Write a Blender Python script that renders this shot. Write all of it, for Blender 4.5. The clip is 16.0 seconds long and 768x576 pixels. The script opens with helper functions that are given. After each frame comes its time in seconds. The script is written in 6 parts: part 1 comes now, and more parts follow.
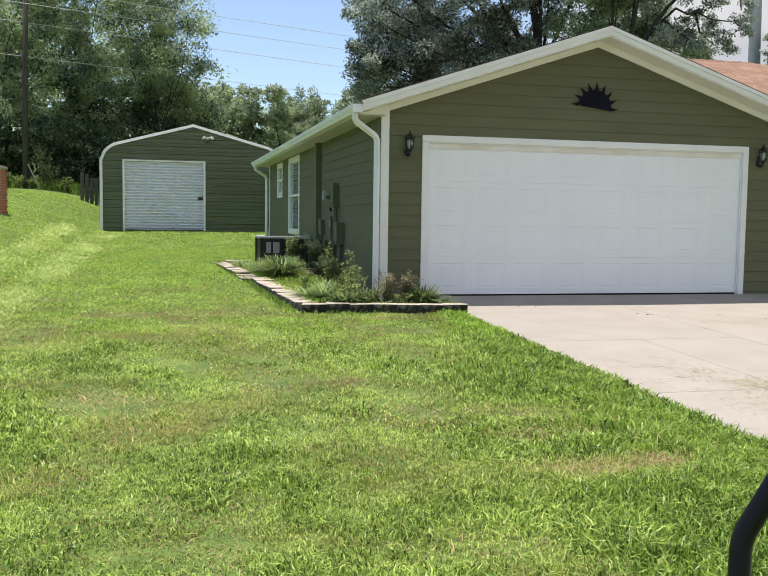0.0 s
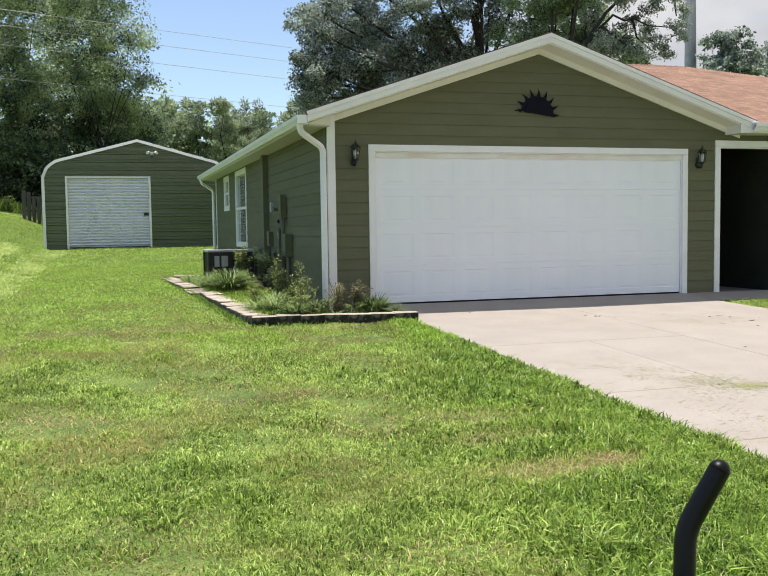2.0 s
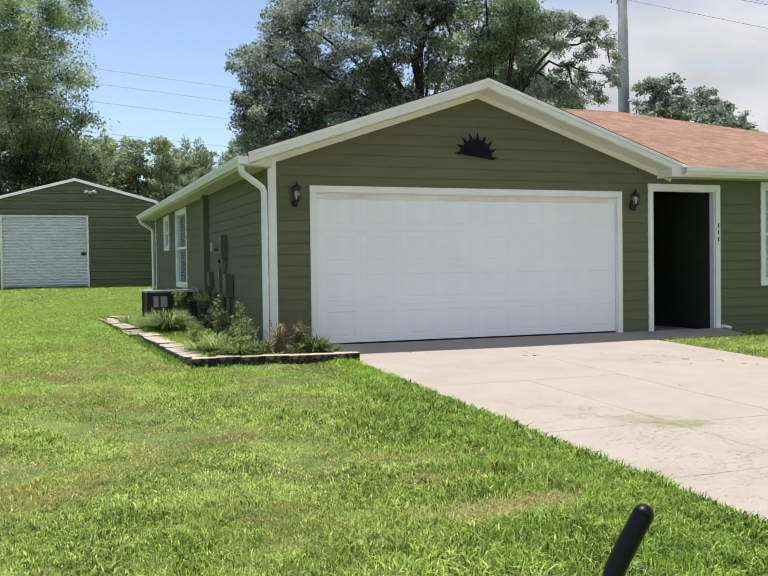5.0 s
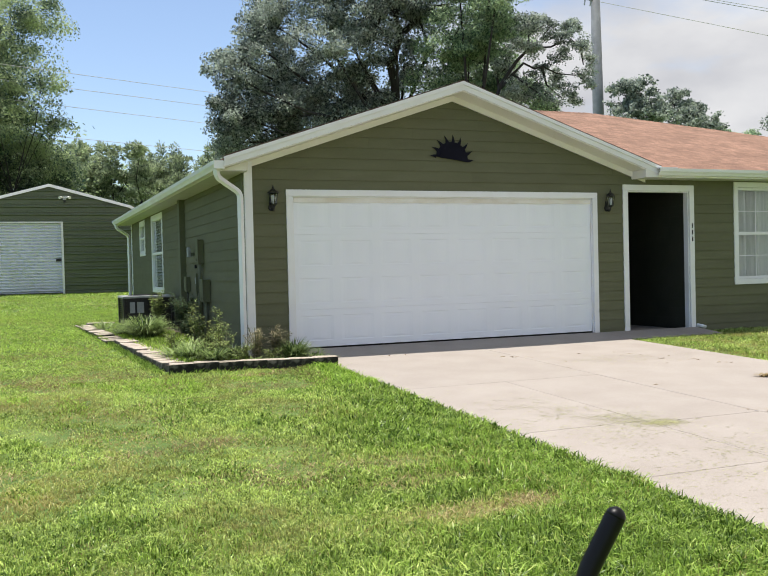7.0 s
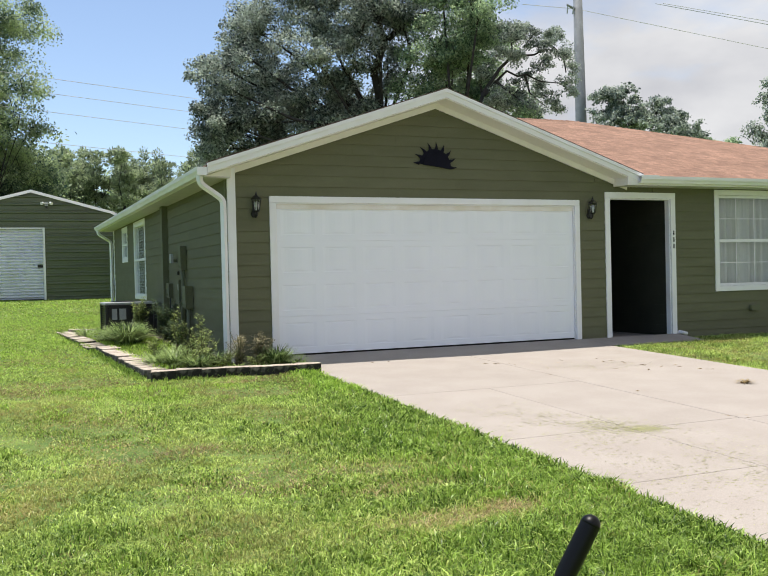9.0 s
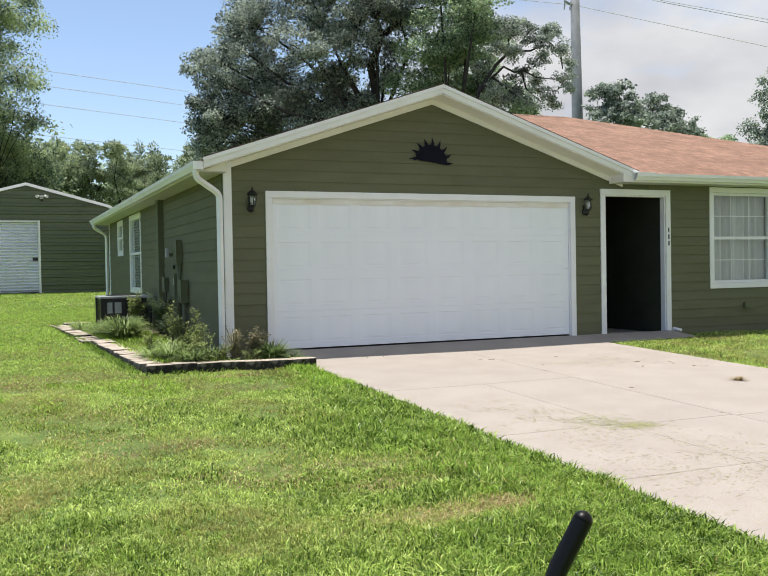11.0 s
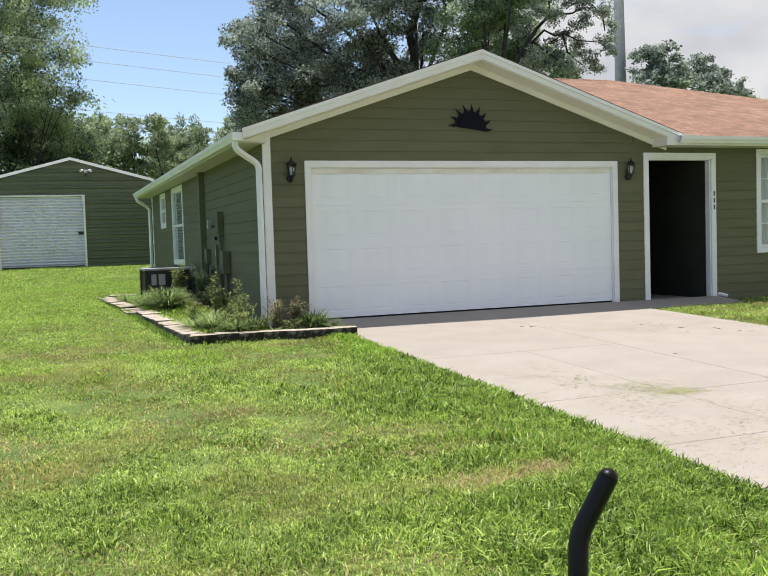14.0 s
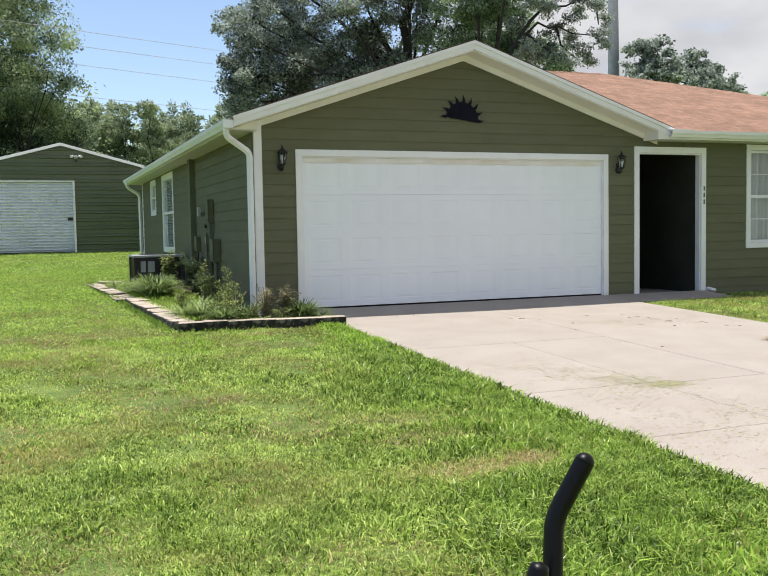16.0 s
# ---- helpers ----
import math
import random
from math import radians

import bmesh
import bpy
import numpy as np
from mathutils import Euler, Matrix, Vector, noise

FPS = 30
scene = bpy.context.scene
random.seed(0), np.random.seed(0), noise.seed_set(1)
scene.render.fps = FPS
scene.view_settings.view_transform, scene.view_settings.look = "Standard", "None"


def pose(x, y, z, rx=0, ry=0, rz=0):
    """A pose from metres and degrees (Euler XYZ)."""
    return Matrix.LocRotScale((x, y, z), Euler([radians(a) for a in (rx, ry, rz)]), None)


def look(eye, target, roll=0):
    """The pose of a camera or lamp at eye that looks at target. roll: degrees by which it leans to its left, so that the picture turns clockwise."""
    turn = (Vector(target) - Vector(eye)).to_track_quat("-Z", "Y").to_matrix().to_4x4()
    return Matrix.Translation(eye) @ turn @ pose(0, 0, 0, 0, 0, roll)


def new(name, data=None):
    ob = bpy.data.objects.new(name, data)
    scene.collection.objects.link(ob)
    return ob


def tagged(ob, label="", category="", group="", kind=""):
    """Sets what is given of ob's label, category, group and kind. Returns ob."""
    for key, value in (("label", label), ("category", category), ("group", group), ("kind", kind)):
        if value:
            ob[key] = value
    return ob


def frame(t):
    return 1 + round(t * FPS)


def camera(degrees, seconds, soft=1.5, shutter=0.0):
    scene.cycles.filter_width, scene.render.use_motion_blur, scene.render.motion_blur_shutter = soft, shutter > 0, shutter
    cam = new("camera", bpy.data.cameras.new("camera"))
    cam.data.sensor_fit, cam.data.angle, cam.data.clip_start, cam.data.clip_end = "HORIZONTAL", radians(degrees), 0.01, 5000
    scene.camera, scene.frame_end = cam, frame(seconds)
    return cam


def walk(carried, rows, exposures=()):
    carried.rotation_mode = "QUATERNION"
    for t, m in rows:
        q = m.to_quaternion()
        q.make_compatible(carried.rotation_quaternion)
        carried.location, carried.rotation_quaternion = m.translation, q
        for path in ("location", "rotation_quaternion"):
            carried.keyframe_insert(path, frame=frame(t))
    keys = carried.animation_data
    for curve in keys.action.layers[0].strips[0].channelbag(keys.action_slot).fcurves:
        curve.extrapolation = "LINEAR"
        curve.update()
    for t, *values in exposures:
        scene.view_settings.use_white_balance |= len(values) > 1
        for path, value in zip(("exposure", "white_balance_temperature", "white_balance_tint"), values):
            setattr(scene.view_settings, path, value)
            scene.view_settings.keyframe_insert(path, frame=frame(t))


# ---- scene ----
cam = camera(46.0, 16.0, soft=1.1)
PATH = [
    (0, (-3.441, -11.942, 1.101), (-2.965, -10.006, 0.947), 0.8),
    (0.5, (-3.439, -11.953, 1.097), (-2.953, -10.019, 0.941), 0.4),
    (1, (-3.434, -11.949, 1.09), (-2.927, -10.021, 0.932), -0.1),
    (1.5, (-3.423, -11.939, 1.084), (-2.882, -10.019, 0.934), -0.5),
    (2, (-3.426, -11.939, 1.095), (-2.846, -10.03, 0.963), -0.8),
    (2.5, (-3.428, -11.943, 1.099), (-2.806, -10.045, 0.99), -1.0),
    (3, (-3.421, -11.946, 1.102), (-2.764, -10.059, 1.019), -1.0),
    (3.5, (-3.42, -11.937, 1.102), (-2.739, -10.058, 1.038), -0.9),
    (4, (-3.425, -11.944, 1.106), (-2.736, -10.068, 1.052), -0.7),
    (6.5, (-3.417, -11.973, 1.113), (-2.681, -10.114, 1.069), -1.3),
    (7, (-3.42, -11.973, 1.117), (-2.671, -10.119, 1.075), -1.4),
    (7.5, (-3.413, -11.966, 1.115), (-2.654, -10.116, 1.079), -1.6),
    (8, (-3.415, -11.978, 1.119), (-2.647, -10.131, 1.088), -1.6),
    (8.5, (-3.414, -11.98, 1.12), (-2.637, -10.137, 1.091), -1.5),
    (11, (-3.426, -12.0, 1.127), (-2.634, -10.163, 1.087), -1.0),
    (11.5, (-3.398, -11.975, 1.119), (-2.637, -10.127, 1.065), -0.8),
    (12, (-3.407, -11.972, 1.109), (-2.673, -10.114, 1.035), -0.7),
    (12.5, (-3.409, -11.98, 1.104), (-2.698, -10.113, 1.004), -0.8),
    (13, (-3.415, -11.995, 1.104), (-2.715, -10.125, 0.993), -1.2),
    (13.5, (-3.403, -11.99, 1.113), (-2.708, -10.118, 1.0), -1.6),
    (14, (-3.404, -12.01, 1.114), (-2.701, -10.141, 1.009), -1.8),
    (14.5, (-3.402, -12.006, 1.112), (-2.685, -10.142, 1.019), -1.6),
    (15, (-3.404, -12.007, 1.107), (-2.672, -10.148, 1.02), -1.4),
    (15.5, (-3.398, -12.015, 1.109), (-2.66, -10.159, 1.009), -1.1),
    (16, (-3.393, -12.017, 1.104), (-2.671, -10.156, 0.978), -1.0),
]
walk(cam, [(t, look(eye, target, roll)) for t, eye, target, roll in PATH])

# ---- world, sun, exposure ----
SUN_ELEV, SUN_AZ = 82.4, -38.0        # degrees; azimuth from +y towards +x
world = bpy.data.worlds.new("sky")
scene.world = world
world.use_nodes = True
wn, wl = world.node_tree.nodes, world.node_tree.links
wn.clear()
w_out = wn.new("ShaderNodeOutputWorld")
w_bg = wn.new("ShaderNodeBackground")
w_sky = wn.new("ShaderNodeTexSky")
w_sky.sky_type = "NISHITA"
w_sky.sun_disc = False
w_sky.sun_elevation, w_sky.sun_rotation = radians(SUN_ELEV), radians(SUN_AZ)
w_sky.air_density, w_sky.dust_density, w_sky.ozone_density = 0.9, 0.5, 2.4
w_co = wn.new("ShaderNodeTexCoord")
w_map = wn.new("ShaderNodeMapping")
w_map.inputs["Scale"].default_value = (1.0, 1.0, 2.2)
w_noise = wn.new("ShaderNodeTexNoise")
w_noise.inputs["Scale"].default_value, w_noise.inputs["Detail"].default_value = 1.9, 7
w_noise.inputs["Roughness"].default_value = 0.55
# a bank of cloud fills the sky towards +x
w_dot = wn.new("ShaderNodeVectorMath")
w_dot.operation = "DOT_PRODUCT"
w_dot.inputs[1].default_value = (0.93, -0.36, 0.0)
w_add = wn.new("ShaderNodeMath")
w_add.operation = "MULTIPLY_ADD"
w_add.inputs[1].default_value = 0.9
w_ramp = wn.new("ShaderNodeValToRGB")
w_ramp.color_ramp.elements[0].position, w_ramp.color_ramp.elements[1].position = 0.58, 0.74
w_mix = wn.new("ShaderNodeMixRGB")
w_n2 = wn.new("ShaderNodeTexNoise")
w_n2.inputs["Scale"].default_value, w_n2.inputs["Detail"].default_value = 3.4, 6
w_cr = wn.new("ShaderNodeValToRGB")
w_cr.color_ramp.elements[0].position, w_cr.color_ramp.elements[1].position = 0.35, 0.68
w_cr.color_ramp.elements[0].color = (2.32, 2.38, 2.66, 1)
w_cr.color_ramp.elements[1].color = (4.25, 4.25, 4.28, 1)
wl.new(w_co.outputs["Generated"], w_map.inputs["Vector"])
wl.new(w_map.outputs["Vector"], w_noise.inputs["Vector"])
wl.new(w_map.outputs["Vector"], w_n2.inputs["Vector"])
wl.new(w_co.outputs["Generated"], w_dot.inputs[0])
wl.new(w_dot.outputs["Value"], w_add.inputs[0])
wl.new(w_noise.outputs["Fac"], w_add.inputs[2])
wl.new(w_add.outputs["Value"], w_ramp.inputs["Fac"])
wl.new(w_n2.outputs["Fac"], w_cr.inputs["Fac"])
wl.new(w_ramp.outputs["Color"], w_mix.inputs["Fac"])
w_hs = wn.new("ShaderNodeHueSaturation")
w_hs.inputs["Saturation"].default_value = 0.92
w_hs.inputs["Value"].default_value = 0.90
wl.new(w_sky.outputs["Color"], w_hs.inputs["Color"])
wl.new(w_hs.outputs["Color"], w_mix.inputs["Color1"])
wl.new(w_cr.outputs["Color"], w_mix.inputs["Color2"])
wl.new(w_mix.outputs["Color"], w_bg.inputs["Color"])
w_bg.inputs["Strength"].default_value = 0.135
wl.new(w_bg.outputs["Background"], w_out.inputs["Surface"])

sun = new("sun", bpy.data.lights.new("sun", "SUN"))
sun.data.energy, sun.data.angle, sun.data.color = 4.45, radians(0.53), (1.0, 0.95, 0.87)
_e, _a = radians(SUN_ELEV), radians(SUN_AZ)
sun.matrix_world = look((math.sin(_a) * math.cos(_e) * 50, math.cos(_a) * math.cos(_e) * 50, math.sin(_e) * 50), (0, 0, 0))
scene.view_settings.exposure = 0.6


# ---- materials ----
def nodes_of(name):
    m = bpy.data.materials.new(name)
    m.use_nodes = True
    nt = m.node_tree
    return m, nt, nt.nodes["Principled BSDF"]


def surf(name, c1, c2, scale=8.0, rough=0.6, bump=0.1, fine=80.0, metal=0.0, spread=(0.35, 0.65), stretch=(1, 1, 1), piece=0.0, fine_mix=0.25, spec=0.5):
    """Two colours mixed by coarse noise, fine grain, bump; piece: how much pieces differ from each other."""
    m, nt, b = nodes_of(name)
    n, l = nt.nodes, nt.links
    co = n.new("ShaderNodeTexCoord")
    mp = n.new("ShaderNodeMapping")
    mp.inputs["Scale"].default_value = stretch
    l.new(co.outputs["Object"], mp.inputs["Vector"])
    t1, t2 = n.new("ShaderNodeTexNoise"), n.new("ShaderNodeTexNoise")
    t1.inputs["Scale"].default_value, t1.inputs["Detail"].default_value = scale, 5
    t2.inputs["Scale"].default_value, t2.inputs["Detail"].default_value = fine, 4
    for t in (t1, t2):
        l.new(mp.outputs["Vector"], t.inputs["Vector"])
    r = n.new("ShaderNodeValToRGB")
    r.color_ramp.elements[0].position, r.color_ramp.elements[1].position = spread
    r.color_ramp.elements[0].color, r.color_ramp.elements[1].color = (*c1, 1), (*c2, 1)
    l.new(t1.outputs["Fac"], r.inputs["Fac"])
    mx = n.new("ShaderNodeMixRGB")
    mx.blend_type = "OVERLAY"
    mx.inputs["Fac"].default_value = fine_mix
    l.new(r.outputs["Color"], mx.inputs["Color1"])
    l.new(t2.outputs["Fac"], mx.inputs["Color2"])
    last = mx.outputs["Color"]
    if piece:
        oi = n.new("ShaderNodeObjectInfo")
        mr = n.new("ShaderNodeMapRange")
        mr.inputs["To Min"].default_value, mr.inputs["To Max"].default_value = 1 - piece, 1 + piece
        l.new(oi.outputs["Random"], mr.inputs["Value"])
        hv = n.new("ShaderNodeHueSaturation")
        l.new(mr.outputs["Result"], hv.inputs["Value"])
        l.new(last, hv.inputs["Color"])
        last = hv.outputs["Color"]
    l.new(last, b.inputs["Base Color"])
    b.inputs["Roughness"].default_value, b.inputs["Metallic"].default_value = rough, metal
    b.inputs["Specular IOR Level"].default_value = spec
    if bump:
        bp = n.new("ShaderNodeBump")
        bp.inputs["Strength"].default_value, bp.inputs["Distance"].default_value = bump, 0.01
        l.new(t2.outputs["Fac"], bp.inputs["Height"])
        l.new(bp.outputs["Normal"], b.inputs["Normal"])
    return m


def leafy(name, dark, light, back=0.35, patch=0.5, dry=None, rough=0.5, dry_at=(0.58, 0.72), dry_amount=0.0, spread=0.55, tuft=0.0, tuft_scale=22.0, broad=1.6):
    """Leaves and blades: colour by island and by broad patches; light comes through them."""
    m, nt, b = nodes_of(name)
    n, l = nt.nodes, nt.links
    ge = n.new("ShaderNodeNewGeometry")
    t1 = n.new("ShaderNodeTexNoise")
    t1.inputs["Scale"].default_value, t1.inputs["Detail"].default_value = patch, 4
    l.new(ge.outputs["Position"], t1.inputs["Vector"])
    ad = n.new("ShaderNodeMath")
    ad.operation = "MULTIPLY_ADD"
    ad.inputs[1].default_value = spread
    l.new(ge.outputs["Random Per Island"], ad.inputs[0])
    sc = n.new("ShaderNodeMath")
    sc.operation = "MULTIPLY_ADD"
    sc.inputs[1].default_value, sc.inputs[2].default_value = broad, -broad / 2 + (1 - spread) * 0.5
    l.new(t1.outputs["Fac"], sc.inputs[0])
    l.new(sc.outputs["Value"], ad.inputs[2])
    r = n.new("ShaderNodeValToRGB")
    r.color_ramp.elements[0].position, r.color_ramp.elements[1].position = 0.1, 0.9
    r.color_ramp.elements[0].color, r.color_ramp.elements[1].color = (*dark, 1), (*light, 1)
    tone = ad.outputs["Value"]
    if tuft:
        t3 = n.new("ShaderNodeTexNoise")
        t3.inputs["Scale"].default_value, t3.inputs["Detail"].default_value = tuft_scale, 3
        l.new(ge.outputs["Position"], t3.inputs["Vector"])
        a3 = n.new("ShaderNodeMath")
        a3.operation = "MULTIPLY_ADD"
        a3.inputs[1].default_value = tuft
        l.new(t3.outputs["Fac"], a3.inputs[0])
        a4 = n.new("ShaderNodeMath")
        a4.operation = "ADD"
        a4.inputs[1].default_value = -tuft * 0.5
        l.new(tone, a3.inputs[2])
        l.new(a3.outputs["Value"], a4.inputs[0])
        tone = a4.outputs["Value"]
    l.new(tone, r.inputs["Fac"])
    last = r.outputs["Color"]
    if dry:
        t2 = n.new("ShaderNodeTexNoise")
        t2.inputs["Scale"].default_value, t2.inputs["Detail"].default_value = 0.9, 5
        t2.inputs["Roughness"].default_value = 0.6
        l.new(ge.outputs["Position"], t2.inputs["Vector"])
        r2 = n.new("ShaderNodeValToRGB")
        r2.color_ramp.elements[0].position, r2.color_ramp.elements[1].position = dry_at
        r2.color_ramp.elements[0].color = (0, 0, 0, 1)
        r2.color_ramp.elements[1].color = (dry_amount,) * 3 + (1,)
        l.new(t2.outputs["Fac"], r2.inputs["Fac"])
        mx = n.new("ShaderNodeMixRGB")
        mx.inputs["Color2"].default_value = (*dry, 1)
        l.new(r2.outputs["Color"], mx.inputs["Fac"])
        l.new(last, mx.inputs["Color1"])
        last = mx.outputs["Color"]
    l.new(last, b.inputs["Base Color"])
    b.inputs["Roughness"].default_value = rough
    b.inputs["Specular IOR Level"].default_value = 0.28
    tr = n.new("ShaderNodeBsdfTranslucent")
    l.new(last, tr.inputs["Color"])
    ms = n.new("ShaderNodeMixShader")
    ms.inputs["Fac"].default_value = back
    l.new(b.outputs["BSDF"], ms.inputs[1])
    l.new(tr.outputs["BSDF"], ms.inputs[2])
    l.new(ms.outputs["Shader"], n["Material Output"].inputs["Surface"])
    return m


OLIVE = surf("olive_paint", (0.120, 0.121, 0.069), (0.134, 0.135, 0.079), 1.6, 0.72, 0.12, 60, stretch=(1, 1, 4), piece=0.05, spec=0.22)
OLIVE_PLAIN = surf("olive_trim_paint", (0.114, 0.120, 0.066), (0.127, 0.133, 0.077), 3, 0.65, 0.05, 60, spec=0.25)
OLIVE_METAL = surf("olive_metal", (0.108, 0.130, 0.079), (0.125, 0.149, 0.090), 1.2, 0.36, 0.03, 50, metal=0.0, piece=0.03, spec=0.45)
WHITE = surf("white_paint", (0.75, 0.74, 0.73), (0.80, 0.80, 0.80), 2.5, 0.45, 0.05, 70, fine_mix=0.08)
SOFFIT = surf("cream_soffit", (0.74, 0.71, 0.65), (0.79, 0.765, 0.71), 2.0, 0.55, 0.05, 70, fine_mix=0.08)
# eave soffit: greyer and darker than the cream rake soffit
EAVE_GREY = surf("grey_eave_tone", (0.50, 0.49, 0.455), (0.56, 0.55, 0.515), 2.0, 0.5, 0.05, 70, stretch=(1, 6, 1), fine_mix=0.1)
DOOR_WHITE = surf("door_white", (0.79, 0.81, 0.84), (0.82, 0.84, 0.87), 1.2, 0.38, 0.04, 120, fine_mix=0.06)
ROLL_WHITE = surf("rollup_white", (0.70, 0.72, 0.80), (0.76, 0.775, 0.86), 1.0, 0.35, 0.02, 60, fine_mix=0.06)
SHINGLE = surf("red_shingle", (0.172, 0.094, 0.060), (0.280, 0.160, 0.108), 1.3, 0.9, 0.6, 45, fine_mix=0.6, spread=(0.25, 0.75))


def add_tabs(m, row, tab):
    """Courses of shingle tabs over a roof material: each tab its own tone, its butt a thin dark line."""
    n, l = m.node_tree.nodes, m.node_tree.links
    b = n["Principled BSDF"]
    co, br = n.new("ShaderNodeTexCoord"), n.new("ShaderNodeTexBrick")
    l.new(co.outputs["Object"], br.inputs["Vector"])
    br.inputs["Scale"].default_value = 1.0
    br.inputs["Brick Width"].default_value, br.inputs["Row Height"].default_value = tab, row
    br.inputs["Mortar Size"].default_value, br.inputs["Bias"].default_value = 0.004, 0.0
    br.inputs["Color1"].default_value, br.inputs["Color2"].default_value = (0.72, 0.69, 0.67, 1), (1.24, 1.24, 1.24, 1)
    br.inputs["Mortar"].default_value = (0.45, 0.40, 0.38, 1)
    mx = n.new("ShaderNodeMixRGB")
    mx.blend_type = "MULTIPLY"
    mx.inputs["Fac"].default_value = 0.8
    old = b.inputs["Base Color"].links[0].from_socket
    l.new(old, mx.inputs["Color1"])
    l.new(br.outputs["Color"], mx.inputs["Color2"])
    l.new(mx.outputs["Color"], b.inputs["Base Color"])


add_tabs(SHINGLE, 0.14, 0.15)
# shingle edge along the rake, its shadow line put into the dark colour
SHINGLE_SHADE = surf("shingle_shade_line", (0.05, 0.030, 0.022), (0.10, 0.06, 0.045), 12, 0.95, 0.5, 60)
CONCRETE = surf("concrete", (0.290, 0.253, 0.221), (0.320, 0.283, 0.249), 2.2, 0.85, 0.25, 90, piece=0.03, fine_mix=0.25)
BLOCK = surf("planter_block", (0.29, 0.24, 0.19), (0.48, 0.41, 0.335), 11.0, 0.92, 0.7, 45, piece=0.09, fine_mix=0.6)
# block sides: moss stains and the sides' shade mixed into one dark colour
MOSS_SHADE = surf("mossy_shaded_side", (0.016, 0.015, 0.012), (0.26, 0.235, 0.20), 7.0, 0.95, 0.8, 40, piece=0.5, fine_mix=0.6, spread=(0.46, 0.70))
SOIL = surf("soil", (0.050, 0.036, 0.024), (0.09, 0.066, 0.042), 9.0, 0.95, 0.8, 50, fine_mix=0.6)
GROUND = surf("lawn_soil", (0.060, 0.115, 0.014), (0.130, 0.185, 0.034), 3.0, 0.95, 0.9, 60, fine_mix=0.5)
BEIGE_CREAM = surf("beige_cream_tone", (0.66, 0.60, 0.50), (0.80, 0.78, 0.74), 2.2, 0.6, 0.1, 40, stretch=(1, 1, 2), fine_mix=0.2)
# the entry passage's shade, put into the colour of its walls and ceiling
PASSAGE_SHADE = surf("passage_shade_tone", (0.026, 0.028, 0.020), (0.038, 0.040, 0.028), 3, 0.6, 0.08, 60)
BLACK = surf("black_metal", (0.005, 0.005, 0.006), (0.010, 0.010, 0.011), 8, 0.42, 0.05, 90)
RUBBER = surf("black_rubber", (0.0018, 0.0018, 0.0018), (0.003, 0.003, 0.003), 12, 0.40, 0.03, 160, spec=0.22)
EMBLEM = surf("dark_iron", (0.004, 0.004, 0.010), (0.007, 0.007, 0.016), 8, 0.8, 0.1, 60, spec=0.15)
GREY = surf("grey_plastic", (0.30, 0.31, 0.31), (0.36, 0.37, 0.37), 5, 0.5, 0.05, 60)
STEEL = surf("galvanised_steel", (0.20, 0.205, 0.215), (0.27, 0.275, 0.285), 1.5, 0.6, 0.05, 30)
POLEWOOD = surf("weathered_pole", (0.038, 0.033, 0.028), (0.075, 0.066, 0.056), 3, 0.9, 0.5, 40, stretch=(4, 4, 0.4))
# the woods' shade over the fence is mixed into this darker grey
FENCEWOOD = surf("shaded_fence_wood", (0.060, 0.055, 0.048), (0.11, 0.10, 0.088), 4, 0.9, 0.4, 40, stretch=(4, 4, 0.5), piece=0.15)
BARK = surf("bark", (0.018, 0.017, 0.016), (0.042, 0.039, 0.036), 5, 0.95, 0.9, 25, stretch=(3, 3, 0.7))
BRICK = surf("red_brick", (0.33, 0.10, 0.052), (0.42, 0.145, 0.075), 9, 0.85, 0.4, 60)
# near-black: shade inside the passage and behind windows, put into the colour
INNER_SHADE = surf("inner_shade_tone", (0.02, 0.02, 0.02), (0.03, 0.03, 0.03), 4, 0.5, 0.05, 60)
CURTAIN = surf("curtain", (0.54, 0.56, 0.50), (0.66, 0.67, 0.61), 3, 0.9, 0.1, 80, stretch=(9, 9, 0.3), fine_mix=0.1)
WIRE = surf("wire", (0.42, 0.42, 0.43), (0.50, 0.50, 0.51), 3, 0.5, 0, 50)
BLIND = surf("blind_white", (0.76, 0.76, 0.74), (0.82, 0.82, 0.80), 3, 0.6, 0.03, 80, fine_mix=0.06)
MOSS = leafy("hanging_moss", (0.09, 0.095, 0.085), (0.20, 0.21, 0.185), 0.3, 0.8, spread=0.8)
LUSH = leafy("lush_grass", (0.036, 0.088, 0.007), (0.420, 0.590, 0.115), 0.38, 0.9, broad=0.9, spread=0.9, rough=0.34, tuft=0.8, tuft_scale=5.0)
VIVID = leafy("vivid_far_grass", (0.095, 0.195, 0.014), (0.600, 0.830, 0.150), 0.42, 0.7, broad=0.8, spread=0.8, rough=0.45)
# bent grass of the mower strips: highlight put into a paler blade colour
SHEEN_GRASS = leafy("sheen_mown_grass", (0.26, 0.36, 0.07), (0.66, 0.76, 0.28), 0.40, 0.9, spread=0.9, rough=0.5)
OAK = leafy("oak_leaves", (0.064, 0.088, 0.076), (0.480, 0.545, 0.455), 0.50, 0.8, rough=0.45, spread=0.95)
OAK_B = leafy("green_leaves", (0.092, 0.158, 0.096), (0.510, 0.645, 0.385), 0.50, 0.8, rough=0.45, spread=0.95)
WOODS = leafy("wood_leaves", (0.050, 0.096, 0.076), (0.520, 0.620, 0.330), 0.48, 0.75, spread=0.55, rough=0.5, broad=2.6)
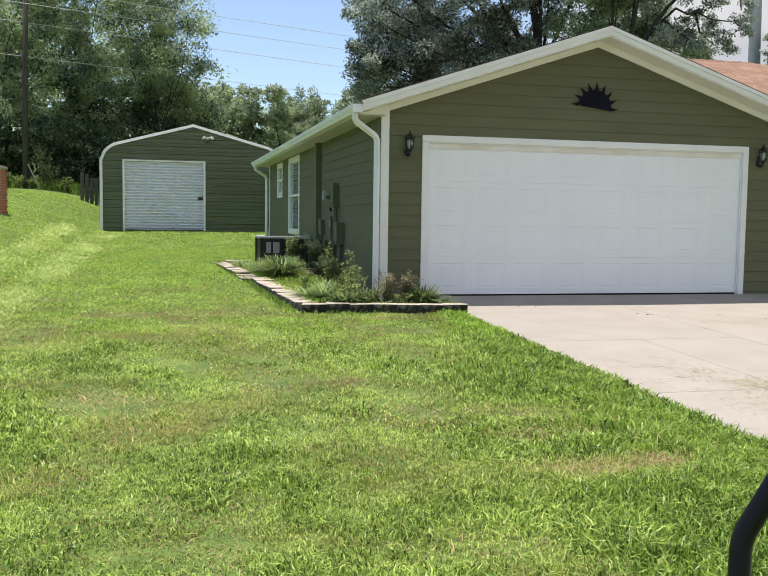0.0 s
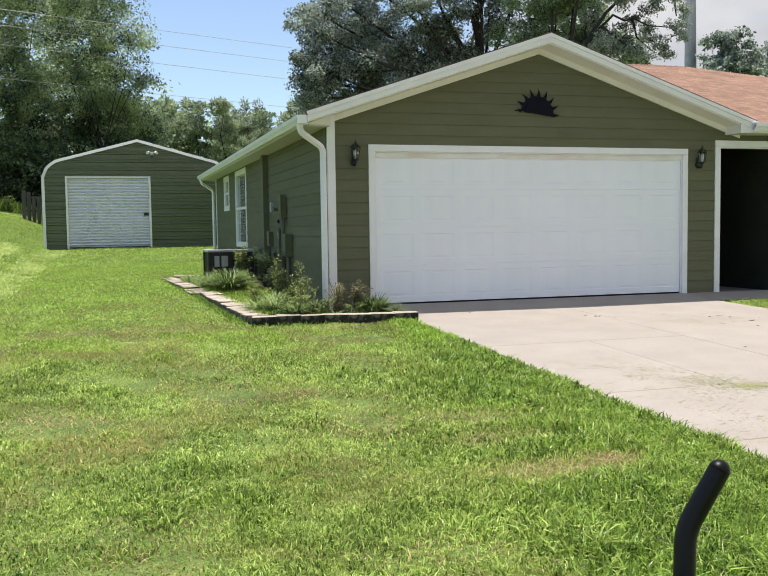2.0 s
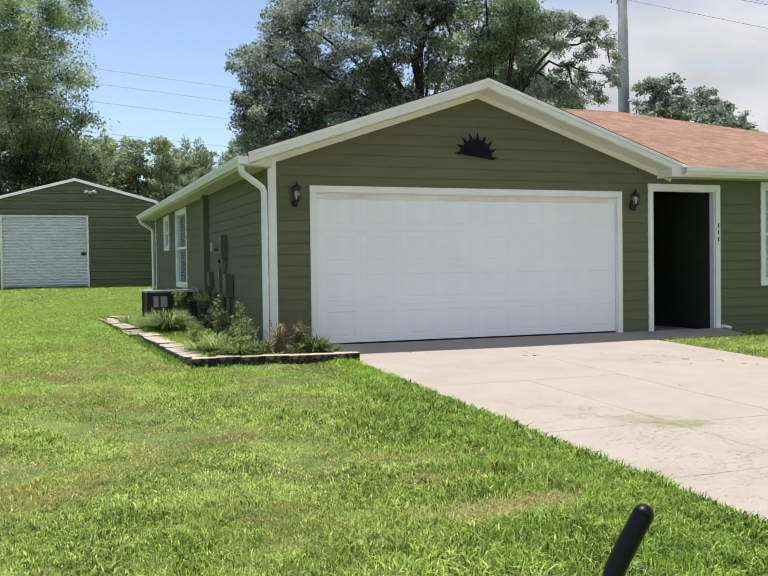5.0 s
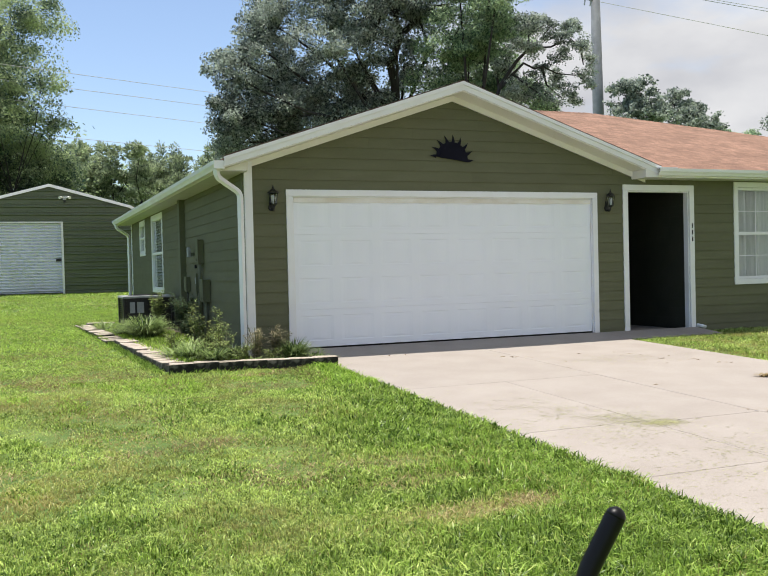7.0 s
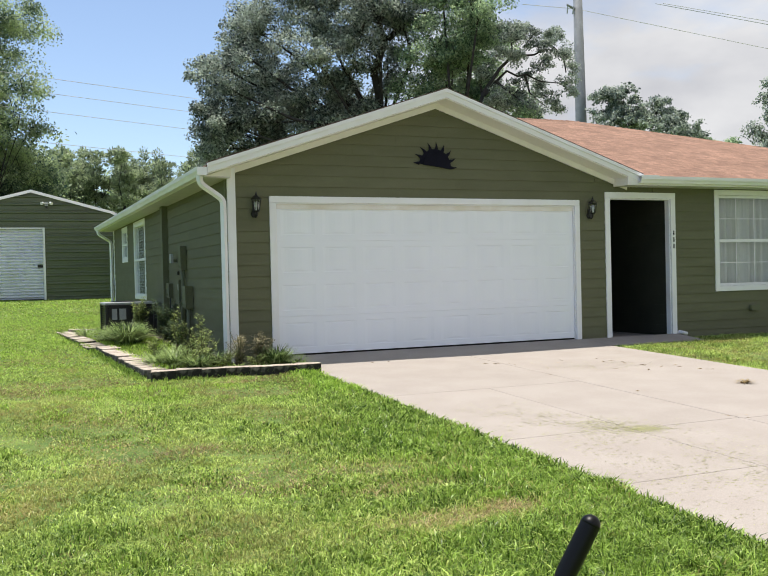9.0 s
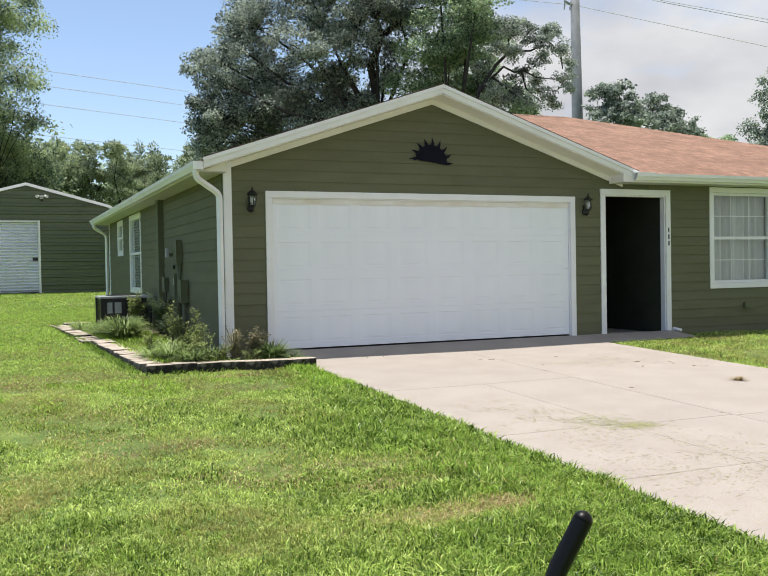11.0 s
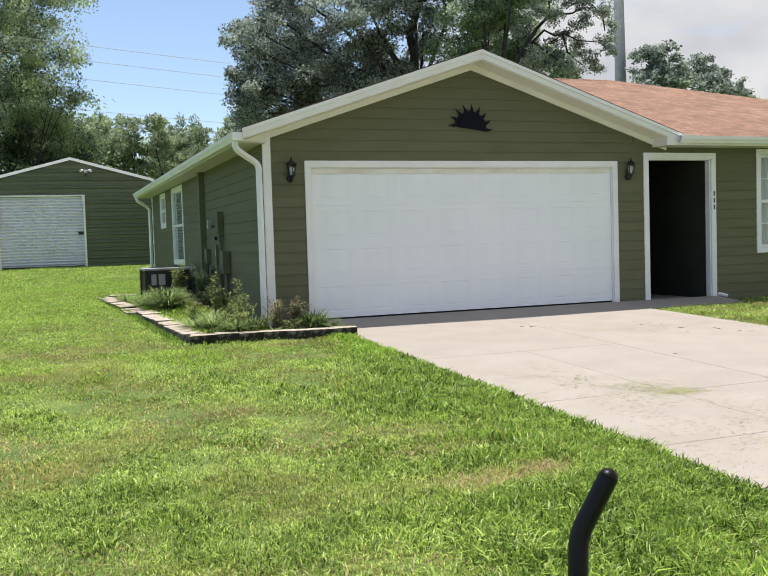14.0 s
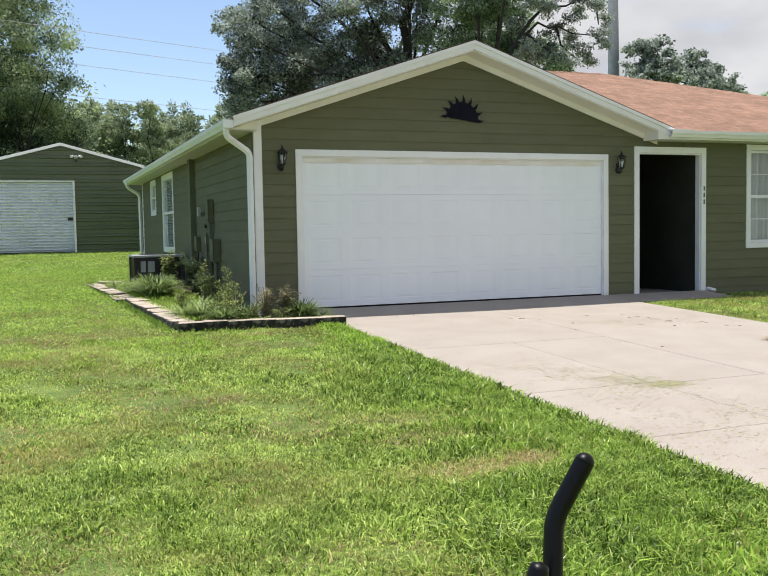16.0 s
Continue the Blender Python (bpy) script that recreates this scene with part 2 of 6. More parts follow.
# darker copy of the wood leaves: shade below the crowns put into the colour
SHADE_LEAF = leafy("shade_toned_leaves", (0.020, 0.042, 0.027), (0.150, 0.215, 0.100), 0.34, 0.5, spread=0.9)
PINE = leafy("pine_leaves", (0.095, 0.136, 0.088), (0.490, 0.570, 0.350), 0.42, 0.5, spread=0.9)
GRASS = leafy("grass_blades", (0.092, 0.150, 0.015), (0.710, 0.850, 0.240), 0.40, 1.1, broad=1.0, dry=(0.44, 0.34, 0.15), dry_amount=0.68, dry_at=(0.48, 0.66), spread=0.85, rough=0.42, tuft=0.9, tuft_scale=4.0)
STEM = surf("green_stem", (0.10, 0.11, 0.045), (0.17, 0.16, 0.08), 20, 0.7, 0.1, 60)
STRAW = leafy("straw", (0.16, 0.110, 0.050), (0.56, 0.44, 0.22), 0.3, 1.2, spread=0.8)
CLIP = leafy("dry_clippings", (0.25, 0.25, 0.11), (0.43, 0.42, 0.21), 0.2, 2.0, spread=0.8)
DRY_LEAF = leafy("dry_leaf", (0.18, 0.12, 0.06), (0.42, 0.31, 0.17), 0.2, 2.0, spread=0.9)
STRAP = leafy("strap_leaves", (0.030, 0.066, 0.014), (0.430, 0.540, 0.210), 0.35, 1.5, rough=0.38, spread=0.95)
WEED = leafy("weed_leaves", (0.050, 0.090, 0.018), (0.500, 0.580, 0.200), 0.35, 2.0, spread=0.9)
RUSTY = leafy("reddish_leaves", (0.085, 0.080, 0.045), (0.440, 0.390, 0.240), 0.3, 2.0, spread=0.9)

GLASS, _nt, _b = nodes_of("window_glass")
_b.inputs["Base Color"].default_value = (0.92, 0.95, 0.94, 1)
_b.inputs["Roughness"].default_value = 0.03
_b.inputs["Transmission Weight"].default_value = 1.0
_b.inputs["IOR"].default_value = 1.45


# ---- builders ----
def mesh_of(name, bm, material, smooth=False):
    me = bpy.data.meshes.new(name)
    bm.to_mesh(me)
    bm.free()
    if material:
        me.materials.append(material)
    if smooth:
        me.polygons.foreach_set("use_smooth", [True] * len(me.polygons))
    return me


def part(name, bm, material, parent=None, label="", smooth=False):
    ob = new(name, mesh_of(name, bm, material, smooth))
    ob.parent = parent
    if label:
        ob["label"] = label
    return ob


def thing(name, at, label, category, group="", kind=""):
    ob = new(name)
    ob.location = at
    ob.empty_display_size = 0.2
    return tagged(ob, label, category, group, kind)


def box(bm, x0, x1, y0, y1, z0, z1, bevel=0.0):
    vs = [bm.verts.new(p) for p in ((x0, y0, z0), (x1, y0, z0), (x1, y1, z0), (x0, y1, z0), (x0, y0, z1), (x1, y0, z1), (x1, y1, z1), (x0, y1, z1))]
    fs = [bm.faces.new([vs[i] for i in f]) for f in ((3, 2, 1, 0), (4, 5, 6, 7), (0, 1, 5, 4), (1, 2, 6, 5), (2, 3, 7, 6), (3, 0, 4, 7))]
    if bevel:
        es = list({e for f in fs for e in f.edges})
        bmesh.ops.bevel(bm, geom=es, offset=bevel, segments=2, profile=0.7, affect="EDGES")
    return bm


def boxed(*a, bevel=0.0):
    return box(bmesh.new(), *a, bevel=bevel)


def tube(bm, pts, radii, sides=8, cap=True):
    """A tapered tube along points."""
    pts = [Vector(p) for p in pts]
    rings = []
    for i, p in enumerate(pts):
        d = (pts[min(i + 1, len(pts) - 1)] - pts[max(i - 1, 0)]).normalized()
        a = d.cross(Vector((0.13, 0.97, 0.21)))
        if a.length < 1e-3:
            a = d.cross(Vector((1, 0, 0)))
        a.normalize()
        c = d.cross(a)
        r = radii[i] if hasattr(radii, "__len__") else radii
        rings.append([bm.verts.new(p + a * (r * math.cos(2 * math.pi * k / sides)) + c * (r * math.sin(2 * math.pi * k / sides))) for k in range(sides)])
    for r0, r1 in zip(rings, rings[1:]):
        for k in range(sides):
            bm.faces.new((r0[k], r0[(k + 1) % sides], r1[(k + 1) % sides], r1[k]))
    if cap:
        bm.faces.new(rings[0][::-1])
        bm.faces.new(rings[-1])
    return bm


def arc_pts(pts, n=5, r=0.08):
    """Rounds the corners of a polyline."""
    pts = [Vector(p) for p in pts]
    out = [pts[0]]
    for a, b, c in zip(pts, pts[1:], pts[2:]):
        p0, p1 = b + (a - b).normalized() * r, b + (c - b).normalized() * r
        for k in range(n + 1):
            u = k / n
            out.append(p0 * (1 - u) ** 2 + b * (2 * u * (1 - u)) + p1 * u ** 2)
    return out + [pts[-1]]


def prism(bm, outline, axis, a, b):
    """Extrudes a closed outline of (u, v) along an axis from a to b. axis x: (u, v) = (y, z); y: (x, z); z: (x, y)."""
    place = {"x": lambda u, v, w: (w, u, v), "y": lambda u, v, w: (u, w, v), "z": lambda u, v, w: (u, v, w)}[axis]
    r0 = [bm.verts.new(place(u, v, a)) for u, v in outline]
    r1 = [bm.verts.new(place(u, v, b)) for u, v in outline]
    n = len(outline)
    for k in range(n):
        bm.faces.new((r0[k], r0[(k + 1) % n], r1[(k + 1) % n], r1[k]))
    bm.faces.new(r0[::-1])
    bm.faces.new(r1)
    bmesh.ops.recalc_face_normals(bm, faces=bm.faces)
    return bm


def quads_object(name, verts, faces_n, material, parent=None):
    """A mesh of many loose polygons: verts (n, k, 3)."""
    v = np.asarray(verts, dtype=np.float32)
    n, k, _ = v.shape
    me = bpy.data.meshes.new(name)
    me.vertices.add(n * k)
    me.vertices.foreach_set("co", v.reshape(-1))
    me.loops.add(n * k)
    me.loops.foreach_set("vertex_index", np.arange(n * k, dtype=np.int32))
    me.polygons.add(n)
    me.polygons.foreach_set("loop_start", np.arange(0, n * k, k, dtype=np.int32))
    me.materials.append(material)
    me.update(calc_edges=True)
    ob = new(name, me)
    ob.parent = parent
    return ob


# ---- ground ----
F_Y = np.array([-400, -60, -14, -10, -1.3, 6.5, 12, 16.8, 21, 28, 60, 400.0])
F_Z = np.array([-6, -1.8, -0.46, -0.34, -0.07, 0.165, 0.42, 0.58, 1.0, 1.32, 2.0, 3.0])
DRIVE = (0.19, 5.14)


def drive_z(y):
    """Height of the driveway: it falls to the road, with a short steeper apron at the door."""
    return -0.02 + 0.035 * (np.minimum(y, -0.3) + 0.3) + 0.055 * np.clip((y + 0.62) / 0.62, 0, 1)


def ground_z(x, y):
    x, y = np.asarray(x, float), np.asarray(y, float)
    f = sum(np.interp(y + d, F_Y, F_Z) for d in (-1.5, -0.75, 0, 0.75, 1.5)) / 5
    d = np.maximum(-4.9 - x, 0)
    rise = 0.80 * np.tanh(0.26 * d * d / (0.5 + 0.35 * d)) * np.clip((y + 5) / 14, 0, 1) ** 1.3
    front = drive_z(y) - 0.03
    near = np.clip((x + 0.6) / 1.2, 0, 1) * np.clip((1 - y) / 2, 0, 1)
    z = f + rise
    z = z * (1 - near) + np.minimum(front, -0.04) * near
    bumps = 0.018 * np.sin(x * 1.7 + 0.6 * y) * np.sin(y * 1.3 - 0.4 * x) * np.clip(-0.2 - x, 0, 1)
    house = np.clip((x + 0.7) / 0.2, 0, 1) * np.clip((y + 0.2) / 0.2, 0, 1) * np.clip((13.0 - y) / 0.3, 0, 1) * np.clip((16.0 - x) / 0.3, 0, 1)
    z = z + bumps
    z = z * (1 - house) + np.minimum(z, -0.10) * house
    return z


def axis_steps(a, b, fine0, fine1, step):
    core = np.arange(fine0, fine1 + 1e-6, step)
    out, s, p = [], step, fine1
    while p < b:
        s *= 1.35
        p = min(p + s, b)
        out.append(p)
    low, s, p = [], step, fine0
    while p > a:
        s *= 1.35
        p = max(p - s, a)
        low.append(p)
    return np.array(low[::-1] + list(core) + out)


def build_ground():
    xs, ys = axis_steps(-900, 900, -13, 12, 0.2), axis_steps(-300, 1200, -14, 24, 0.2)
    X, Y = np.meshgrid(xs, ys)
    Z = ground_z(X, Y)
    inside = (X > DRIVE[0] + 0.1) & (X < DRIVE[1] - 0.1) & (Y < 0) & (Y > -30)
    Z = np.where(inside, np.minimum(Z, drive_z(Y) - 0.08), Z)
    v = np.stack([X, Y, Z], -1).reshape(-1, 3)
    nx, ny = len(xs), len(ys)
    i = (np.arange(ny - 1)[:, None] * nx + np.arange(nx - 1)[None, :]).reshape(-1)
    f = np.stack([i, i + 1, i + 1 + nx, i + nx], -1)
    me = bpy.data.meshes.new("ground")
    me.from_pydata(v.tolist(), [], f.tolist())
    me.materials.append(GROUND)
    me.polygons.foreach_set("use_smooth", [True] * len(me.polygons))
    return tagged(new("ground", me), "sloping mown lawn ground of short green turf", "ground", kind="structure")


build_ground()


# ---- driveway: slabs between saw-cut joints ----
def build_driveway():
    root = thing("driveway", (0, 0, 0), "pale beige concrete driveway slabs with cut joints", "driveway", kind="structure")
    g, hair = 0.007, 0.0025
    L, M, N, R = DRIVE[0], 1.42, 2.60, DRIVE[1]
    # the seams between neighbours are wide cuts or hairlines: x0, x1, gap at x0, gap at x1, y1, y0
    for x0, x1, g0, g1, y1, y0 in ((L, R, 0, 0, 0.0, -0.62), (L, N, 0, hair, -0.62, -3.43), (N, R, hair, 0, -0.62, -5.88), (L, M, 0, hair, -3.43, -5.76), (M, N, hair, 0.015, -3.43, -5.84),
                                   (L, M, 0, hair, -5.76, -7.23), (M, N, hair, g, -5.84, -7.23), (N, R, hair, 0, -5.88, -7.23)):
        slab(root, x0 + g0, x1 - g1, y0 + (hair if y0 < -7 or x0 < 1 else 0.004), y1 - (0.004 if y1 < -0.7 else 0))
    ys = [-7.23, -9.60, -12.0, -14.4, -18.0]
    for y1, y0 in zip(ys, ys[1:]):
        for x0, x1 in ((L, M), (M, N), (N, R)):
            slab(root, x0 + hair, x1 - hair, y0 + hair, y1 - hair)
    # the walk in front of the doorway
    slab(root, DRIVE[1] + hair, 6.98, -0.62, 0.0)
    part("threshold", boxed(DRIVE[0], DRIVE[1], 0.0, 0.20, -0.12, 0.034), CONCRETE, root)


def slab(root, a, b, y0, y1):
    bm = bmesh.new()
    box(bm, a, b, y0, y1, -0.12, 0.0)
    for v in bm.verts:
        v.co.z += float(drive_z(v.co.y))
    es = [e for e in bm.edges if all(v.co.z > float(drive_z(v.co.y)) - 0.01 for v in e.verts)]
    bmesh.ops.bevel(bm, geom=es, offset=0.006, segments=1, affect="EDGES")
    part("slab", bm, CONCRETE, root)


build_driveway()

# ---- house ----
WX0, WX1, WY1 = -0.58, 15.9, 12.85       # outer wall faces
EAVE_Z, PITCH, MAIN_PITCH = 2.50, 1 / 3, 0.317
GUT_Z = 2.462
EX0, EX1, EY0, EY1 = -0.93, 16.25, -0.36, 13.25
RIDGE_X = 2.56
house = thing("house", (0, 0, 0), "single-storey olive green house with white trim and red roof", "house")


def front_top(x):
    """Top of the front wall at x, under the roof."""
    if x <= 6.2:
        return max(EAVE_Z - 0.03 + (3.49 - abs(x - RIDGE_X)) * PITCH - 0.02, 2.46)
    return 2.46


COURSE = 0.153


def courses(parent, name, material, u0, u1, z0, top, openings, place, course=COURSE, profile=None, peak=None, split=3.66):
    """Boards between u0 and u1, from z0 up; openings are (u0, u1, z0, z1); place(u, out, z) gives the point."""
    profile = profile or [(0.0, 0.0155), (course + 0.012, 0.003)]
    k = 0
    while True:
        za, zb = z0 + k * course, z0 + (k + 1) * course
        ztop = max(top(peak) if peak is not None else top(u0), top(u0))
        if za >= ztop - 0.02:
            break
        mid = (za + zb) / 2
        spans = [(u0, u1)]
        for a, b, c, d in openings:
            if c <= mid <= d:
                nxt = []
                for s, e in spans:
                    if b <= s or a >= e:
                        nxt.append((s, e))
                    else:
                        if a > s:
                            nxt.append((s, a))
                        if b < e:
                            nxt.append((b, e))
                spans = nxt
        for s, e in spans:
            cuts, q = [s], s + split * (0.45 + 0.5 * ((k * 0.37) % 1))
            while q < e - 0.5:
                cuts.append(q)
                q += split
            cuts.append(e)
            for a, b in zip(cuts, cuts[1:]):
                lo, hi = clip_span(a, b, za + 0.01, top), clip_span(a, b, min(zb + 0.012, ztop - 0.001), top)
                if not lo or lo[1] - lo[0] < 0.02:
                    continue
                if not hi:
                    m = (lo[0] + lo[1]) / 2 if peak is None else min(max(peak, lo[0]), lo[1])
                    hi = (m - 0.005, m + 0.005)
                bm = bmesh.new()
                rings = []
                g = 0.0003
                for dz, out in profile:
                    w = min(dz / (course + 0.012), 1)
                    l_, r_ = lo[0] + (hi[0] - lo[0]) * w + g, lo[1] + (hi[1] - lo[1]) * w - g
                    zz = za + min(dz, min(zb + 0.012, ztop) - za)
                    rings.append((bm.verts.new(place(l_, out, zz)), bm.verts.new(place(r_, out, zz)), bm.verts.new(place(r_, 0, zz)), bm.verts.new(place(l_, 0, zz))))
                for r0, r1 in zip(rings, rings[1:]):
                    for i in range(4):
                        bm.faces.new((r0[i], r0[(i + 1) % 4], r1[(i + 1) % 4], r1[i]))
                bm.faces.new(rings[0][::-1])
                bm.faces.new(rings[-1])
                bmesh.ops.recalc_face_normals(bm, faces=bm.faces)
                part(name, bm, material, parent)
        k += 1


def clip_span(a, b, z, top, n=160):
    """The part of a..b over which the wall is higher than z."""
    us = [a + (b - a) * i / n for i in range(n + 1)]
    ok = [u for u in us if top(u) >= z]
    return (min(ok), max(ok)) if ok else None


GD = (0.09, 4.97, 0.0, 2.145)            # garage door opening
ED = (5.645, 6.87, 0.0, 2.275)            # entry opening
WR = (7.90, 9.22, 0.80, 2.35)           # front window opening
S1 = (7.41, 8.91, 0.81, 2.34)           # side windows (y0, y1, z0, z1)
S2 = (10.21, 11.02, 1.66, 2.33)


def wall_with_holes(bm, u0, u1, top_pts, holes, place, d0, d1):
    """A wall as boxes round its openings; top_pts: list of (u, z)."""
    us = sorted({u0, u1, *[h[0] for h in holes], *[h[1] for h in holes], *[p[0] for p in top_pts]})
    ztop = lambda u: float(np.interp(u, [p[0] for p in top_pts], [p[1] for p in top_pts]))
    for a, b in zip(us, us[1:]):
        if b - a < 1e-4:
            continue
        m = (a + b) / 2
        cut = [h for h in holes if h[0] <= m <= h[1]]
        segs, z = [], -0.12
        for h in cut:
            if h[2] > z:
                segs.append((z, z, h[2], h[2]))
            z = h[3]
        segs.append((z, z, ztop(a), ztop(b)))
        for za, zb, zc, zd in segs:
            vs = [bm.verts.new(place(u, d, zz)) for d in (d0, d1) for u, zz in ((a, za), (b, zb), (b, zd), (a, zc))]
            for f in ((0, 1, 2, 3), (7, 6, 5, 4), (0, 4, 5, 1), (1, 5, 6, 2), (2, 6, 7, 3), (3, 7, 4, 0)):
                bm.faces.new([vs[i] for i in f])
    bmesh.ops.remove_doubles(bm, verts=bm.verts, dist=1e-4)
    bmesh.ops.recalc_face_normals(bm, faces=bm.faces)
    return bm


def build_walls():
    fp = lambda u, o, z: (u, -o, z)
    sp = lambda u, o, z: (WX0 - o, u, z)
    tops = [(WX0, front_top(WX0)), (RIDGE_X, front_top(RIDGE_X)), (5.75, front_top(5.75)), (WX1, 2.46)]
    front = part("front_wall", wall_with_holes(bmesh.new(), WX0 + 0.004, WX1, tops, [GD, ED, WR], fp, -0.004, -0.14), OLIVE_PLAIN, house, "olive green lap-sided front wall")
    side = part("side_wall", wall_with_holes(bmesh.new(), 0.15, WY1, [(0.15, 2.46), (WY1, 2.46)], [S1, S2], sp, -0.004, -0.14), OLIVE_PLAIN, house, "olive green lap-sided end wall")
    part("rear_wall", boxed(WX0, WX1, WY1 - 0.14, WY1, -0.12, 2.46), OLIVE_PLAIN, house)
    part("far_wall", boxed(WX1 - 0.14, WX1, 0.15, WY1 - 0.15, -0.12, 2.46), OLIVE_PLAIN, house)
    part("foundation", boxed(WX0 + 0.02, WX1 - 0.02, 0.02, WY1 - 0.02, -0.2, -0.005), CONCRETE, house, "concrete slab under the house")
    t = 0.085
    courses(front, "siding_board", OLIVE, WX0 + 0.11, WX1, -0.079, front_top, [(GD[0] - t, GD[1] + t, -1, GD[3] + t), (ED[0] - t, ED[1] + t, -1, ED[3] + t), (WR[0] - t, WR[1] + t, WR[2] - t, WR[3] + t)], fp, peak=RIDGE_X)
    courses(side, "siding_board", OLIVE, 0.11, WY1, -0.079, lambda u: 2.46, [(S1[0] - t, S1[1] + t, S1[2] - t, S1[3] + t), (S2[0] - t, S2[1] + t, S2[2] - t, S2[3] + t), (4.58, 4.80, -1, 3)], sp)
    # corner boards, chase
    part("corner_board", boxed(WX0 - 0.0, WX0 + 0.11, -0.043, 0.0, -0.02, 2.60, bevel=0.003), WHITE, house, "white painted corner board")
    part("corner_board", boxed(WX0 - 0.022, WX0, 0.0025, 0.105, -0.02, 2.45, bevel=0.003), OLIVE_PLAIN, house, "olive painted corner board")
    part("pilaster", boxed(WX0 - 0.11, WX0 - 0.001, 4.59, 4.79, -0.05, 2.46, bevel=0.004), OLIVE_PLAIN, house, "olive painted vertical chase")
    part("corner_board", boxed(WX0 - 0.022, WX0, WY1 - 0.1, WY1 + 0.02, 0.0, 2.46, bevel=0.003), WHITE, house)


build_walls()


def build_roof():
    up = 0.07
    A = (EX0, EY0, EAVE_Z)
    H = (EY1 - EY0) / 2
    gz, rz = EAVE_Z + 3.49 * PITCH, EAVE_Z + H * MAIN_PITCH
    B, C, V = (RIDGE_X, EY0, gz), (RIDGE_X, EY0 + 3.49 * PITCH / MAIN_PITCH, gz), (RIDGE_X + 3.49, EY0, EAVE_Z)
    D, R = (EX0 + H, EY0 + H, rz), (EX1 - H, EY0 + H, rz)
    E_, F, G = (EX0, EY1, EAVE_Z), (EX1, EY1, EAVE_Z), (EX1, EY0, EAVE_Z)
    planes = [("left_slope", (A, B, C, D, E_)), ("gable_slope", (B, V, C)), ("front_slope", (V, G, R, D, C)), ("end_slope", (G, F, R)), ("rear_slope", (F, E_, D, R))]
    roof = part("roof", boxed(4.0, 12.0, 4.0, 9.0, 2.5, 2.6), OLIVE_PLAIN, house, "shallow hipped roof of weathered red shingles")
    for nm, pts in planes:
        bm = bmesh.new()
        f = bm.faces.new([bm.verts.new((p[0], p[1], p[2] + up)) for p in pts])
        r = bmesh.ops.extrude_face_region(bm, geom=[f])
        for v in [g for g in r["geom"] if isinstance(g, bmesh.types.BMVert)]:
            v.co.z += 0.022
        bmesh.ops.recalc_face_normals(bm, faces=bm.faces)
        part("shingle_slope", bm, SHINGLE, roof)
    # caps along the ridge and the hips
    for p, q in ((D, R), (R, G), (R, F)):
        p, q = Vector(p) + Vector((0, 0, up + 0.022)), Vector(q) + Vector((0, 0, up + 0.022))
        n = int((q - p).length / 0.145)
        r = random.Random(8)
        for k in range(n):
            a, b = p.lerp(q, k / n), p.lerp(q, (k + 1.25) / n)
            bm = bmesh.new()
            side = (q - p).cross(Vector((0, 0, 1))).normalized() * 0.14
            dip = Vector((0, 0, -0.040))
            lift = Vector((0, 0, 0.012 + r.uniform(0, 0.006)))
            vs = [bm.verts.new(c) for c in (a - side + dip, a + lift, a + side + dip, b + side + dip, b + lift * 0.3, b - side + dip)]
            bm.faces.new((vs[0], vs[1], vs[4], vs[5]))
            bm.faces.new((vs[1], vs[2], vs[3], vs[4]))
            w = [bm.verts.new(v.co - Vector((0, 0, 0.008))) for v in vs]
            for i0, i1 in ((0, 1), (1, 2), (2, 3), (3, 4), (4, 5), (5, 0)):
                bm.faces.new((vs[i0], vs[i1], w[i1], w[i0]))
            part("ridge_cap", bm, SHINGLE, roof)
    # rake boards and their soffits, on both slopes of the gable
    for sgn, x_end in ((-1, EX0 + 0.02), (1, RIDGE_X + 3.46)):
        z_end = gz - abs(x_end - RIDGE_X) * PITCH
        bm = bmesh.new()
        o = [(RIDGE_X, gz + up + 0.012), (x_end, z_end + up + 0.012), (x_end, z_end - 0.015), (RIDGE_X, gz - 0.015)]
        prism(bm, o, "y", EY0 - 0.022, EY0)
        part("rake_board", bm, WHITE, house, "white painted sloping fascia board")
        bm = bmesh.new()
        prism(bm, [(RIDGE_X, gz + up + 0.04), (x_end, z_end + up + 0.04), (x_end, z_end + up - 0.01), (RIDGE_X, gz + up - 0.01)], "y", EY0 - 0.045, EY0 + 0.02)
        part("drip_edge", bm, WHITE, house, "white metal drip edge")
        # thin dark strip draws the shadow line between drip edge and shingles
        bm = bmesh.new()
        prism(bm, [(RIDGE_X, gz + up + 0.056), (x_end, z_end + up + 0.056), (x_end, z_end + up + 0.041), (RIDGE_X, gz + up + 0.041)], "y", EY0 - 0.035, EY0 + 0.08)
        part("shingle_shade_line", bm, SHINGLE_SHADE, roof)
        bm = bmesh.new()
        xe = x_end if sgn < 0 else x_end - 0.04
        ze = gz - abs(xe - RIDGE_X) * PITCH
        prism(bm, [(RIDGE_X, gz - 0.016), (xe, ze - 0.016), (xe, ze - 0.03), (RIDGE_X, gz - 0.03)], "y", EY0, -0.001)
        part("rake_soffit", bm, SOFFIT, house, "cream soffit under the gable overhang")
        bm = bmesh.new()
        xe = max(xe, WX0 + 0.0)
        ze = gz - abs(xe - RIDGE_X) * PITCH
        prism(bm, [(RIDGE_X, gz - 0.031), (xe, ze - 0.031), (xe, ze - 0.115), (RIDGE_X, gz - 0.115)], "y", -0.04, -0.012)
